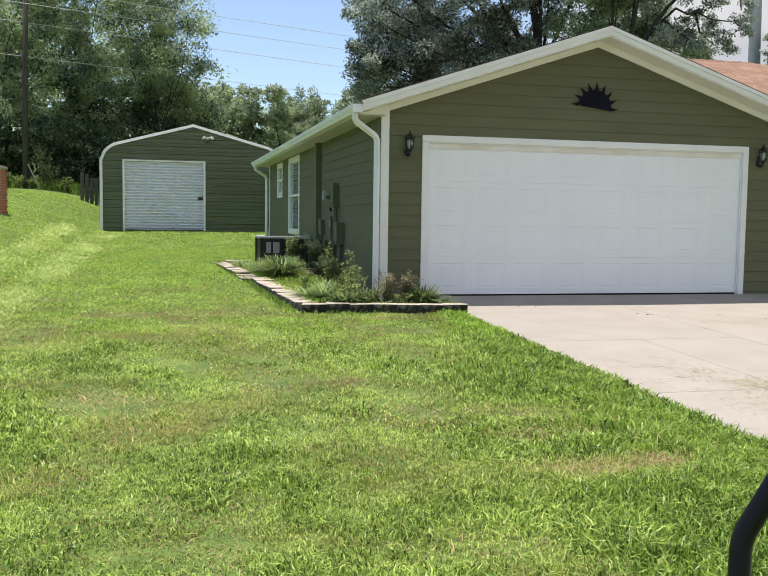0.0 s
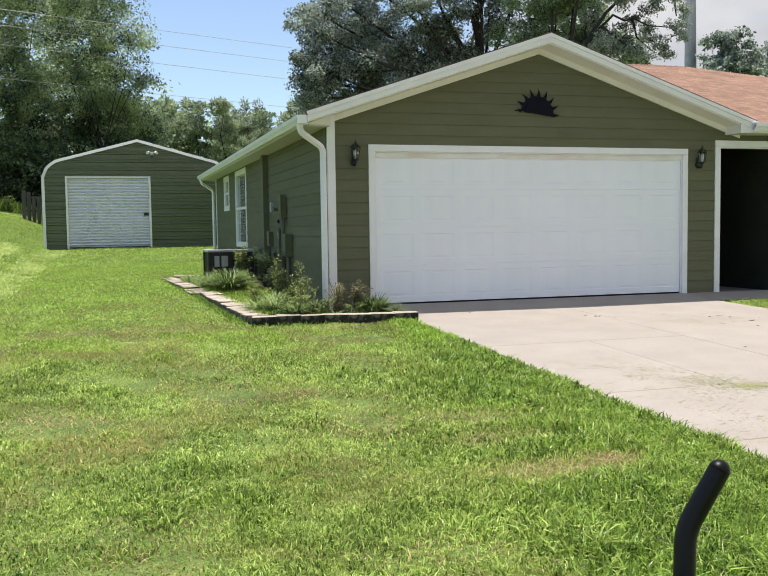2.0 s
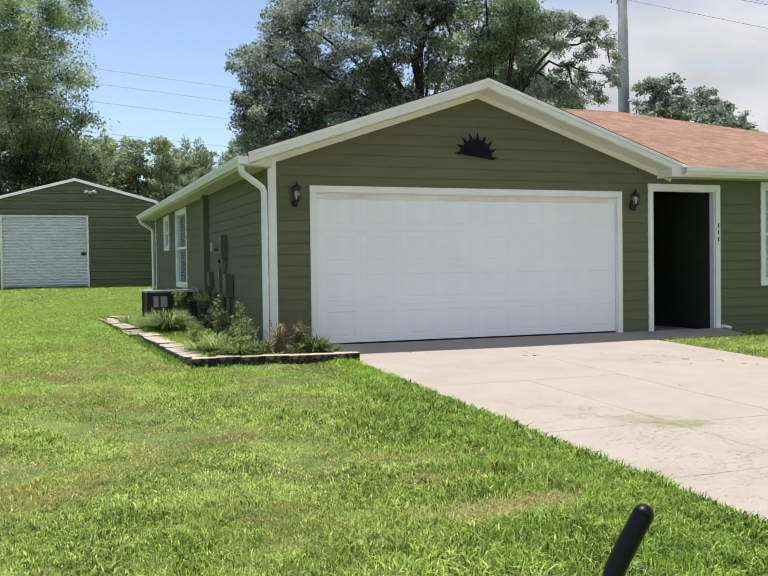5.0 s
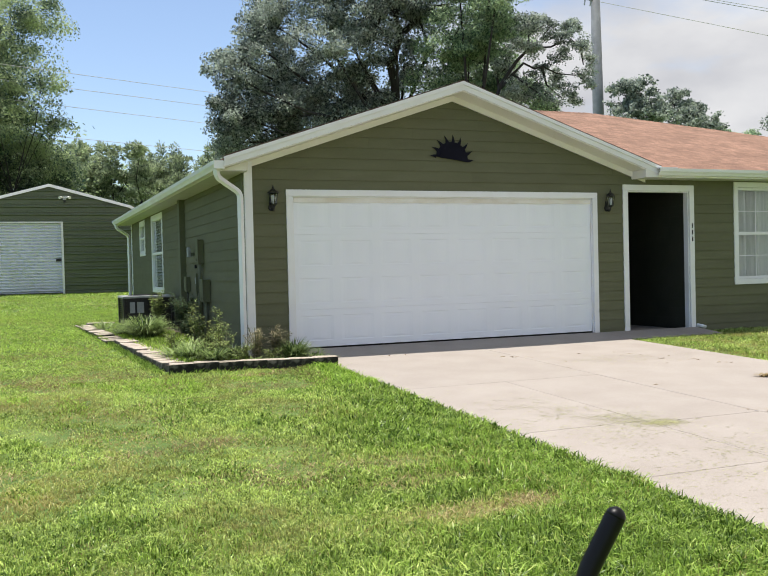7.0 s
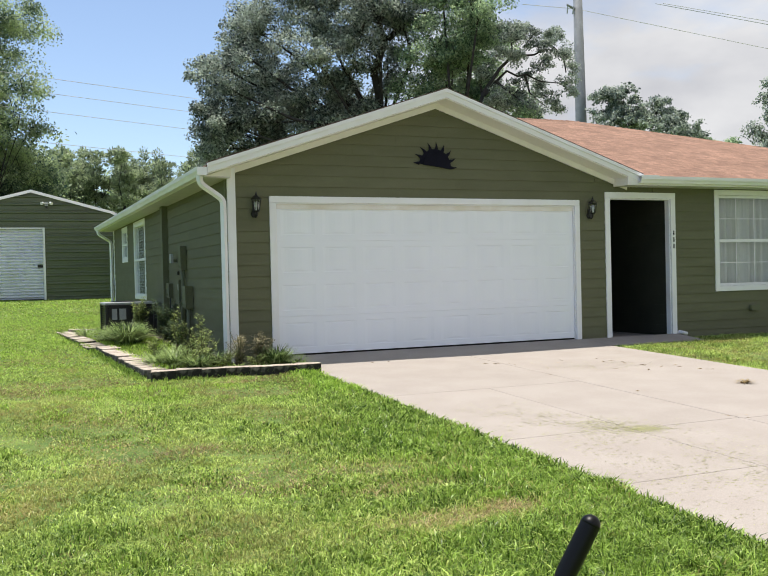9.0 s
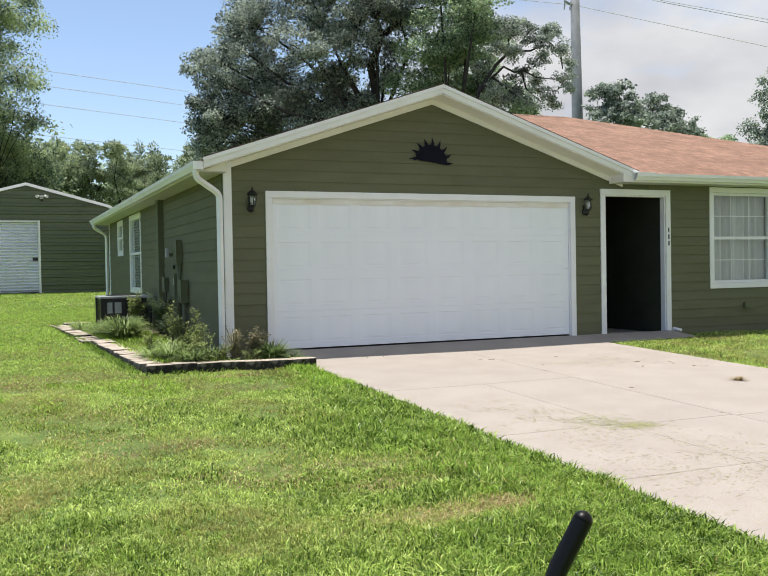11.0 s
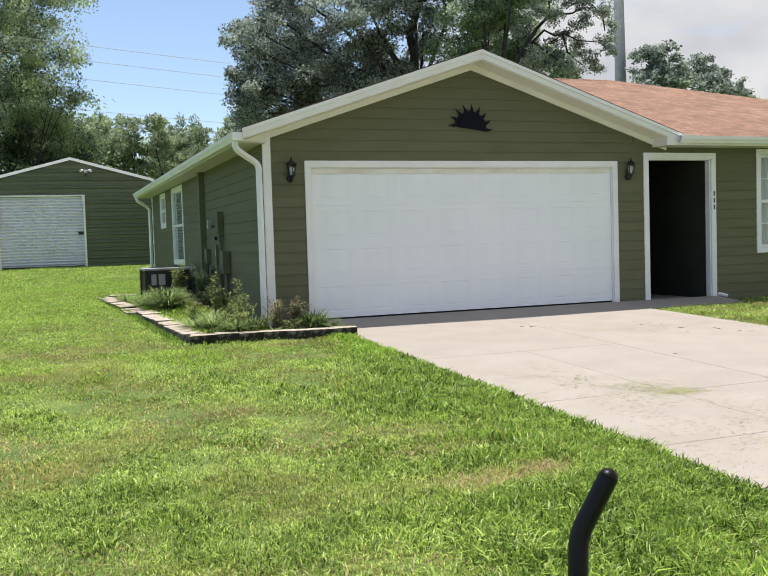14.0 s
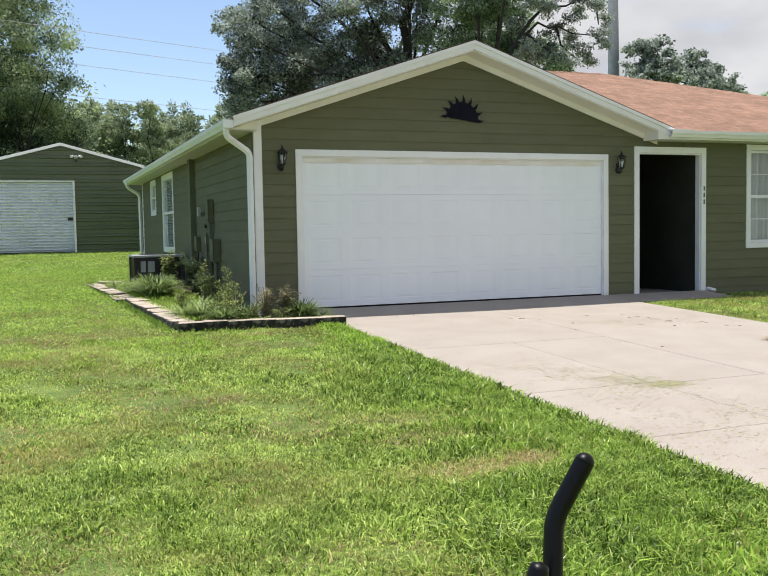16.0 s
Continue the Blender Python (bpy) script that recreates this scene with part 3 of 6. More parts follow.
        part("frieze_board", bm, SOFFIT, house, "cream frieze board")
    # eaves: fascia, soffit, gutter
    part("eave_fascia", boxed(EX0 + 0.0, EX0 + 0.02, EY0 + 0.0, EY1, EAVE_Z - 0.0450, EAVE_Z + 0.065), WHITE, house)
    part("eave_soffit", boxed(EX0 + 0.02, WX0 - 0.0, 0.002, EY1, EAVE_Z - 0.0450, EAVE_Z - 0.0350), EAVE_GREY, house, "grey eave soffit")
    part("eave_soffit", boxed(EX0 + 0.02, WX0 - 0.002, -0.20, 0.0, EAVE_Z - 0.0470, EAVE_Z - 0.0355), EAVE_GREY, house, "grey eave soffit")
    part("eave_fascia", boxed(V[0] - 0.05, EX1, EY0 + 0.0, EY0 + 0.02, EAVE_Z - 0.0450, EAVE_Z + 0.065), WHITE, house)
    part("eave_soffit", boxed(V[0] - 0.3, EX1, EY0 + 0.02, -0.001, EAVE_Z - 0.0450, EAVE_Z - 0.0350), EAVE_GREY, house, "grey eave soffit")
    _zr = lambda x: gz - abs(x - RIDGE_X) * PITCH
    bm = bmesh.new()
    prism(bm, [(EX0 + 0.022, EAVE_Z - 0.0330), (WX0 + 0.001, EAVE_Z - 0.0330), (WX0 + 0.001, _zr(WX0 + 0.02) - 0.034), (EX0 + 0.022, _zr(EX0) - 0.032)], "y", -0.20, -0.185)
    part("cornice_return", bm, SOFFIT, house, "cream panel closing the end of the eave")
    bm = bmesh.new()
    prism(bm, [(-0.20, EAVE_Z - 0.0470), (-0.045, EAVE_Z - 0.0470), (-0.045, _zr(WX0) - 0.034), (-0.20, _zr(WX0) - 0.034)], "x", WX0 + 0.002, WX0 + 0.018)
    part("cornice_return", bm, SOFFIT, house, "cream panel closing the end of the eave")
    bm = bmesh.new()
    prism(bm, [(V[0] - 0.3, EAVE_Z - 0.0470), (V[0] - 0.01, EAVE_Z - 0.0470), (V[0] - 0.01, _zr(V[0] - 0.01) - 0.012), (V[0] - 0.3, _zr(V[0] - 0.3) - 0.012)], "y", EY0 - 0.018, EY0 + 0.019)
    part("cornice_return", bm, SOFFIT, house, "cream panel closing the end of the eave")
    bm = bmesh.new()
    prism(bm, [(EY0 - 0.018, EAVE_Z - 0.0470), (-0.001, EAVE_Z - 0.0470), (-0.001, _zr(V[0] - 0.3) - 0.012), (EY0 - 0.018, _zr(V[0] - 0.3) - 0.012)], "x", V[0] - 0.318, V[0] - 0.3)
    part("cornice_return", bm, SOFFIT, house, "cream panel closing the end of the eave")
    gut = [(0, 0), (-0.075, 0.0), (-0.09, 0.03), (-0.115, 0.06), (-0.12, 0.105), (-0.11, 0.105), (-0.105, 0.062), (-0.083, 0.034), (-0.07, 0.006), (-0.005, 0.006), (-0.005, 0.105), (0, 0.105)]
    bm = bmesh.new()
    prism(bm, [(EX0 + u, GUT_Z + v) for u, v in gut], "y", EY0 - 0.02, EY1)
    box(bm, EX0 - 0.118, EX0 - 0.001, EY0 - 0.024, EY0 - 0.0205, GUT_Z + 0.002, GUT_Z + 0.103)
    part("gutter", bm, WHITE, house, "white metal gutter along the eave")
    bm = bmesh.new()
    prism(bm, [(EY0 + u, GUT_Z + 0.02 + v) for u, v in gut], "x", V[0] - 0.12, EX1)
    box(bm, V[0] - 0.13, V[0] + 0.22, EY0 - 0.12, EY0, GUT_Z + 0.126, GUT_Z + 0.140)
    part("gutter", bm, WHITE, house, "white metal gutter along the eave")
    for y in (-0.20, WY1 + 0.05):
        bm = bmesh.new()
        path = arc_pts([(EX0 - 0.05, y, GUT_Z + 0.01), (EX0 - 0.05, y, GUT_Z - 0.09), (WX0 - 0.072, y + 0.1, GUT_Z - 0.29), (WX0 - 0.072, y + 0.1, 0.12), (WX0 - 0.20, y + 0.02, 0.02)], 4, 0.07)
        tube(bm, path, 0.042, 4)
        part("downspout", bm, WHITE, house, "white square metal downspout with a bent neck", smooth=False)


build_roof()


def frame_trim(parent, u0, u1, z0, z1, place, w=0.09, sill=True, proud=0.028):
    def bar(a, b, c, d):
        bm = bmesh.new()
        box(bm, 0, 1, 0, 1, 0, 1)
        for v in bm.verts:
            v.co = Vector(place(a + (b - a) * v.co.x, -0.002 + (proud + 0.002) * v.co.y, c + (d - c) * v.co.z))
        bmesh.ops.recalc_face_normals(bm, faces=bm.faces)
        bmesh.ops.bevel(bm, geom=list(bm.edges), offset=0.003, segments=1, affect="EDGES")
        part("trim_board", bm, WHITE, parent)
    bar(u0 - w, u1 + w, z1, z1 + w)
    bar(u0 - w, u0, z0 if not sill else z0 - 0.0, z1 - 0.001)
    bar(u1, u1 + w, z0, z1 - 0.001)
    if sill:
        bar(u0 - w, u1 + w, z0 - w, z0 - 0.001)


def build_garage_door():
    fp = lambda u, o, z: (u, -o, z)
    door = part("garage_door", boxed(GD[0] - 0.05, GD[1] + 0.05, 0.147, 0.16, 0.0, GD[3] + 0.05), DOOR_WHITE, house, "wide white sectional garage door with embossed panels, closed")
    frame_trim(door, *GD[:2], 0.0, GD[3], fp, sill=False)
    y_face, n = 0.022, 8
    # jambs
    part("jamb", boxed(GD[0], GD[0] + 0.016, 0.0, 0.145, 0.036, GD[3]), WHITE, door)
    part("jamb", boxed(GD[1] - 0.016, GD[1], 0.0, 0.145, 0.036, GD[3]), WHITE, door)
    part("jamb", boxed(GD[0] + 0.016, GD[1] - 0.016, 0.0, 0.145, GD[3] - 0.016, GD[3]), WHITE, door)
    x0, x1, hh = GD[0] + 0.018, GD[1] - 0.018, (GD[3] - 0.062) / 4
    for s in range(4):
        z0, z1 = 0.058 + s * hh, 0.058 + (s + 1) * hh - 0.0016
        bm = bmesh.new()
        cw = (x1 - x0) / n
        us, vs = [x0], [z0, z0 + 0.085, z1 - 0.085, z1]
        for k in range(n):
            us += [x0 + k * cw + 0.055, x0 + (k + 1) * cw - 0.055]
        us.append(x1)
        grid = [[bm.verts.new((u, y_face, v)) for v in vs] for u in us]
        for i in range(len(us) - 1):
            for j in range(3):
                f = bm.faces.new((grid[i][j], grid[i + 1][j], grid[i + 1][j + 1], grid[i][j + 1]))
                if j == 1 and i % 2 == 1:
                    a, b, c, d = us[i], us[i + 1], vs[1], vs[2]
                    ring0 = list(f.verts)
                    bm.faces.remove(f)
                    for iu, iv, dep in ((0.050, 0.008, 0.0045), (0.100, 0.022, 0.0045), (0.200, 0.040, 0.0)):
                        ring1 = [bm.verts.new(p) for p in ((a + iu, y_face + dep, c + iv), (b - iu, y_face + dep, c + iv), (b - iu, y_face + dep, d - iv), (a + iu, y_face + dep, d - iv))]
                        for q in range(4):
                            bm.faces.new((ring0[q], ring0[(q + 1) % 4], ring1[(q + 1) % 4], ring1[q]))
                        ring0 = ring1
                    bm.faces.new(ring0)
        # rim, so that the joint between sections is a real groove
        rim = [bm.verts.new(p) for p in ((x0, y_face + 0.035, z0), (x1, y_face + 0.035, z0), (x1, y_face + 0.035, z1), (x0, y_face + 0.035, z1))]
        low, high = [g[0] for g in grid], [g[-1] for g in grid]
        bm.faces.new([rim[0]] + [rim[1]] + low[::-1])
        bm.faces.new([rim[3]] + high + [rim[2]])
        bmesh.ops.recalc_face_normals(bm, faces=bm.faces)
        part("door_section", bm, DOOR_WHITE, door)
    part("bottom_seal", boxed(x0, x1, 0.026, 0.056, 0.030, 0.057), RUBBER, door, "black rubber bottom seal")
    # added thin strip that draws the beige band below the head trim
    part("head_band", boxed(x0, x1, 0.006, 0.021, GD[3] - 0.085, GD[3] - 0.017, bevel=0.006), BEIGE_CREAM, door, "beige cream band across the top of the door")


build_garage_door()


def build_entry():
    fp = lambda u, o, z: (u, -o, z)
    porch = part("entry_opening", boxed(ED[0] - 0.1, ED[1] + 0.1, 3.6, 3.7, -0.02, 2.46), INNER_SHADE, house, "deep shaded entry passage behind a white-trimmed opening")
    frame_trim(porch, ED[0], ED[1], 0.0, ED[3], fp, sill=False, w=0.095)
    part("jamb", boxed(ED[1] - 0.02, ED[1] - 0.001, 0.0, 0.10, 0.0, ED[3] - 0.021), WHITE, porch)
    part("jamb", boxed(ED[0] + 0.001, ED[0] + 0.02, 0.0, 0.10, 0.0, ED[3] - 0.021), WHITE, porch)
    part("jamb", boxed(ED[0] + 0.001, ED[1] - 0.001, 0.0, 0.10, ED[3] - 0.02, ED[3] - 0.001), WHITE, porch)
    # walls, floor and ceiling carry the passage's shade in their colour
    part("passage_wall", boxed(ED[1] - 0.006, ED[1] + 0.1, 0.102, 3.6, -0.02, 2.46), PASSAGE_SHADE, porch)
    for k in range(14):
        part("passage_board", boxed(ED[1] - 0.016, ED[1] - 0.0065, 0.104, 3.59, 0.01 + k * 0.17, 0.176 + k * 0.17), PASSAGE_SHADE, porch)
    part("passage_wall", boxed(ED[0] - 0.1, ED[0] - 0.0, 0.20, 3.6, -0.02, 2.46), PASSAGE_SHADE, porch)
    part("passage_floor", boxed(ED[0] - 0.0, ED[1] - 0.006, 0.05, 3.6, -0.06, -0.012), INNER_SHADE, porch)
    part("passage_ceiling", boxed(ED[0] - 0.1, ED[1] + 0.1, 0.15, 3.7, 2.44, 2.46), PASSAGE_SHADE, porch)
    # three dark marks stand for the number on the trim
    for z in (1.71, 1.60, 1.49):
        part("number_mark", boxed(ED[1] + 0.040, ED[1] + 0.060, -0.034, -0.028, z - 0.038, z + 0.038), BLACK, porch, "small dark upright mark")


build_entry()


def build_window(name, u0, u1, z0, z1, place, label, rows=2, cols=3, blinds=False, sh=0.0, s=0.045, trim=0.09):
    zm = (z0 + z1) / 2

    def bar(kind, a, b, c, d, o0, o1, parent):
        bm = bmesh.new()
        box(bm, 0, 1, 0, 1, 0, 1)
        for v in bm.verts:
            v.co = Vector(place(a + (b - a) * v.co.x, sh + o0 + (o1 - o0) * v.co.y, c + (d - c) * v.co.z))
        bmesh.ops.recalc_face_normals(bm, faces=bm.faces)
        return part(kind, bm, WHITE, parent)
    win = bar(name, u0 + s, u1 - s, zm - 0.025, zm + 0.025, -0.085, -0.015, house)
    win["label"] = label
    bar("frame_bar", u0, u0 + s, z0, z1, -0.09, -0.02, win)
    bar("frame_bar", u1 - s, u1, z0, z1, -0.09, -0.02, win)
    bar("frame_bar", u0 + s, u1 - s, z0, z0 + s, -0.09, -0.02, win)
    bar("frame_bar", u0 + s, u1 - s, z1 - s, z1, -0.09, -0.02, win)
    for half, o in ((z0 + s, -0.06), (zm + 0.025, -0.06)):
        h = (z1 - z0) / 2 - s - 0.025
        for k in range(1, cols):
            u = u0 + s + (u1 - u0 - 2 * s) * k / cols
            bar("muntin", u - 0.006, u + 0.006, half, half + h, o - 0.006, o + 0.004, win)
        for k in range(1, rows):
            z = half + h * k / rows
            bar("muntin", u0 + s, u1 - s, z - 0.006, z + 0.006, o - 0.005, o + 0.003, win)
    frame_trim(win, u0, u1, z0, z1, place, w=trim, proud=0.028 if sh == 0 else 0.022)
    for a, b in ((z0 + s, zm - 0.025), (zm + 0.025, z1 - s)):
        bm = bmesh.new()
        vs = [bm.verts.new(place(u, o + sh, z)) for o in (-0.064, -0.060) for u, z in ((u0 + s, a), (u1 - s, a), (u1 - s, b), (u0 + s, b))]
        for f in ((0, 1, 2, 3), (7, 6, 5, 4), (0, 4, 5, 1), (1, 5, 6, 2), (2, 6, 7, 3), (3, 7, 4, 0)):
            bm.faces.new([vs[i] for i in f])
        bmesh.ops.recalc_face_normals(bm, faces=bm.faces)
        p = part("pane", bm, GLASS, win)
        p.visible_shadow = False
    if blinds:
        bm = bmesh.new()
        z = z0 + 0.05
        while z < z1 - 0.05:
            vs = [bm.verts.new(place(u, o + sh, zz)) for u, o, zz in ((u0 + s, -0.067, z), (u1 - s, -0.067, z), (u1 - s, -0.085, z + 0.050), (u0 + s, -0.085, z + 0.050))]
            bm.faces.new(vs)
            z += 0.062
        part("blind", bm, BLIND, win, "white slatted blind")
    else:
        bm = bmesh.new()
        n = 90
        cols_ = [[bm.verts.new(place(u0 - 0.12 + (u1 - u0 + 0.24) * i / n, -0.20 + 0.042 * math.sin(i * 0.62 + 1.3 * math.sin(i * 0.19)), z)) for z in (z0 + 0.0, z1 + 0.05)] for i in range(n + 1)]
        for i, (a, b) in enumerate(zip(cols_, cols_[1:])):
            if i not in (33, 59):
                bm.faces.new((a[0], b[0], b[1], a[1]))
        part("curtain", bm, CURTAIN, win, "pale pleated curtain", smooth=True)
    bm = bmesh.new()
    vs = [bm.verts.new(place(u, -0.5, z)) for u, z in ((u0 - 0.3, z0 - 0.3), (u1 + 0.3, z0 - 0.3), (u1 + 0.3, z1 + 0.1), (u0 - 0.3, z1 + 0.1))]
    bm.faces.new(vs)
    part("room_back", bm, INNER_SHADE, win)


build_window("window", *WR, lambda u, o, z: (u, -o, z), "white double-hung window with muntins and drawn pale curtains")
build_window("window", *S1, lambda u, o, z: (WX0 - o, u, z), "white double-hung window with slatted blinds", rows=1, cols=1, blinds=True, sh=0.03, s=0.03, trim=0.088)
build_window("window", *S2, lambda u, o, z: (WX0 - o, u, z), "small white-framed window", rows=1, cols=1, sh=0.03, s=0.04, trim=0.088)


# ---- shed ----
def build_shed():
    SX, SY, SZ, HW = -2.49, 16.8, 0.60, 2.74
    shed = thing("metal_shed", (SX, SY, SZ), "olive green metal shed with white roll-up door", "shed")
    shed_local = lambda u, o, z: (u, -o, z)
    top_peak, top_eave = 3.26, 2.52
    rad = 0.42

    def top(u):
        a = abs(u)
        s = (top_peak - top_eave) / HW
        z = top_peak - a * s
        if a > HW - rad:
            q = (a - (HW - rad)) / rad
            z = min(z, top_peak - (HW - rad) * s - 0.16 * q - 0.32 * (1 - math.sqrt(max(0, 1 - q * q))))
        return z
    D = (-2.07, 0.33, 0.02, 2.13)
    wall = part("front_wall", bmesh.new(), OLIVE_METAL, shed, "ribbed olive metal front wall")
    bm = bmesh.new()
    us = [-HW, D[0], D[1], HW]
    for a, b in zip(us, us[1:]):
        z0 = D[3] if a == D[0] else -0.05
        pts = [(b, z0)] + [(u, top(u)) for u in np.linspace(b, a, 30)] + [(a, z0)]
        prism(bm, pts, "y", 0.001, 0.04)
    bm.to_mesh(wall.data)
    bm.free()
    c = 0.235
    prof = [(0, 0.004), (0.020, 0.062), (0.036, 0.062), (0.070, 0.004), (0.110, 0.004), (0.116, 0.028), (0.130, 0.028), (0.142, 0.004), (c, 0.004)]
    courses(wall, "metal_sheet", OLIVE_METAL, -HW + 0.01, HW - 0.01, 0.0, lambda u: top(u) - 0.04, [(D[0] - 0.02, D[1] + 0.02, -1, D[3] + 0.02)], shed_local, course=c, profile=prof, peak=0.0, split=9)
    # roof shell with rounded eaves and side walls
    L = 7.5
    bm = bmesh.new()
    ring = [(u, top(u) + 0.03) for u in np.linspace(HW + 0.02, -HW - 0.02, 81)]
    ring = [(HW + 0.03, -0.05), (HW + 0.03, top(HW) + 0.0)] + ring[1:-1] + [(-HW - 0.03, top(HW)), (-HW - 0.03, -0.05)]
    inner = [(u * 0.992, z - 0.02) for u, z in ring][::-1]
    prism(bm, ring + inner, "y", -0.02, L)
    part("roof_shell", bm, OLIVE_METAL, shed, "olive metal roof and side sheets")
    part("rear_wall", prism(bmesh.new(), [(HW, -0.05)] + [(u, top(u)) for u in np.linspace(HW, -HW, 40)] + [(-HW, -0.05)], "y", L - 0.05, L - 0.01), OLIVE_METAL, shed)
    # white edge trim round the front
    edge = [(-HW - 0.03, -0.05), (-HW - 0.03, top(HW) - 0.02)] + [(u, top(u) + 0.035) for u in np.linspace(-HW - 0.0, HW + 0.0, 81)][1:-1] + [(HW + 0.03, top(HW) - 0.02), (HW + 0.03, -0.05)]
    bm = bmesh.new()
    inn = []
    for i, p in enumerate(edge):
        a, b = Vector(edge[max(i - 1, 0)]), Vector(edge[min(i + 1, len(edge) - 1)])
        d = (b - a).normalized()
        nrm = Vector((d.y, -d.x))
        inn.append(tuple(Vector(p) + nrm * 0.085))
    for (a, b), (p, q) in zip(zip(edge, edge[1:]), zip(inn, inn[1:])):
        vs = [bm.verts.new((u, y, z)) for yo, yi in ((-0.058, -0.075), (0.03, 0.03)) for (u, z), y in ((a, yo), (b, yo), (q, yi), (p, yi))]
        for f in ((0, 1, 2, 3), (7, 6, 5, 4), (0, 4, 5, 1), (2, 6, 7, 3)):
            bm.faces.new([vs[k] for k in f])
    bmesh.ops.remove_doubles(bm, verts=bm.verts, dist=1e-4)
    bmesh.ops.recalc_face_normals(bm, faces=bm.faces)
    part("edge_trim", bm, WHITE, shed, "white metal edge trim")
    # roll-up door
    door = part("roll_up_door", bmesh.new(), ROLL_WHITE, shed, "white corrugated roll-up door, closed")
    bm = bmesh.new()
    z, pts = D[2], []
    while z < D[3] - 0.02:
        pts += [(-0.018, z), (-0.018, z + 0.016), (0.034, z + 0.038), (0.046, z + 0.046), (0.036, z + 0.054), (-0.014, z + 0.085)]
        z += 0.09
    cols = [[bm.verts.new((u, y, min(zz, D[3]))) for y, zz in pts] for u in (D[0] + 0.03, D[1] - 0.03)]
    for i in range(len(pts) - 1):
        bm.faces.new((cols[0][i], cols[1][i], cols[1][i + 1], cols[0][i + 1]))
    bm.to_mesh(door.data)
    bm.free()
    for a, b, p, q in ((D[0] - 0.035, D[0] + 0.03, 0.0, D[3] + 0.04), (D[1] - 0.03, D[1] + 0.035, 0.0, D[3] + 0.04), (D[0] + 0.03, D[1] - 0.03, D[3] - 0.01, D[3] + 0.04)):
        part("door_trim", boxed(a, b, -0.075, 0.01, p, q, bevel=0.008), WHITE, door)
    part("lock", boxed(D[1] - 0.19, D[1] - 0.04, -0.03, 0.014, 0.98, 1.06, bevel=0.008), BLACK, door, "black slide lock")
    part("bottom_bar", boxed(D[0] + 0.03, D[1] - 0.03, -0.02, 0.03, 0.0, 0.05, bevel=0.004), BLACK, door, "dark bottom bar")
    # twin floodlight
    lamp = part("floodlight", boxed(0.38, 0.48, -0.06, 0.0, 2.82, 2.92, bevel=0.01), WHITE, shed, "white twin-head floodlight")
    for s in (-1, 1):
        bm = bmesh.new()
        tube(bm, [(0.43 + s * 0.03, -0.06, 2.88), (0.43 + s * 0.09, -0.1, 2.90), (0.43 + s * 0.10, -0.13, 2.90), (0.43 + s * 0.14, -0.24, 2.87)], [0.015, 0.018, 0.03, 0.046], 12)
        part("lamp_head", bm, WHITE, lamp, smooth=False)
    part("sensor", boxed(0.40, 0.46, -0.1, -0.04, 2.74, 2.80, bevel=0.01), BLACK, lamp)


build_shed()


# ---- planter bed ----
def planter_top(y):
    return 0.05 + 0.0204 * (y + 1.07)


def block_mesh(l, d, h, seed):
    r = random.Random(seed)
    bm = bmesh.new()
    box(bm, -l / 2, l / 2, -d / 2, d / 2, -h, 0)
    for v in bm.verts:
        v.co += Vector((r.uniform(-0.004, 0.004), r.uniform(-0.010, 0.010), r.uniform(-0.007, 0.007)))
    bmesh.ops.bevel(bm, geom=list(bm.edges), offset=0.007, segments=1, affect="EDGES")
    bm.normal_update()
    # tops keep the tan; side faces take the moss-and-shade colour
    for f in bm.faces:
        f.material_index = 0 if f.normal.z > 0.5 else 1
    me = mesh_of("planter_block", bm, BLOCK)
    me.materials.append(MOSS_SHADE)
    return me


def build_planter():
    root = thing("planter_edging", (-1.8, -1.1, -0.1), "low garden-bed edging of tan concrete blocks on the lawn", "planter")
    shapes = [block_mesh(0.301, 0.225, 0.24, k) for k in range(6)]
    r = random.Random(4)

    def lay(a, b, n, wide=1.0):
        a, b = Vector(a), Vector(b)
        d = b - a
        for k in range(n):
            p = a + d * ((k + 0.5) / n)
            ob = new("planter_block", shapes[r.randrange(6)])
            ob.parent = root
            s = d.length / n / 0.300
            ob.matrix_basis = Matrix.Translation(-root.location) @ Matrix.LocRotScale(p + Vector((r.uniform(-0.005, 0.005), r.uniform(-0.010, 0.010), r.uniform(-0.009, 0.009))), Euler((0, 0, math.atan2(d.y, d.x) + r.uniform(-0.03, 0.03))), (s, wide, 1))
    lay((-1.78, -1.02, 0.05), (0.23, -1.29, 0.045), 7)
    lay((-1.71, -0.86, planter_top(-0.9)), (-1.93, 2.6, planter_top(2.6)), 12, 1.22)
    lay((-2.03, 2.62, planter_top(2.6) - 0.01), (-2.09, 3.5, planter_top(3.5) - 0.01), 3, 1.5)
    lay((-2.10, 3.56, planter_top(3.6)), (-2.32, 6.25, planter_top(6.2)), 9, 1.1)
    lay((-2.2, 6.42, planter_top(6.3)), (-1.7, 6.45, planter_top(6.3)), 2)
    return root


def bed_height(x, y):
    z = np.minimum(planter_top(y) - 0.03, planter_top(y) - 0.03)
    return z - 0.05 * np.clip((x + 0.95) / 0.5, 0, 1) + 0.012 * np.sin(x * 9 + y * 4) * np.sin(y * 7)


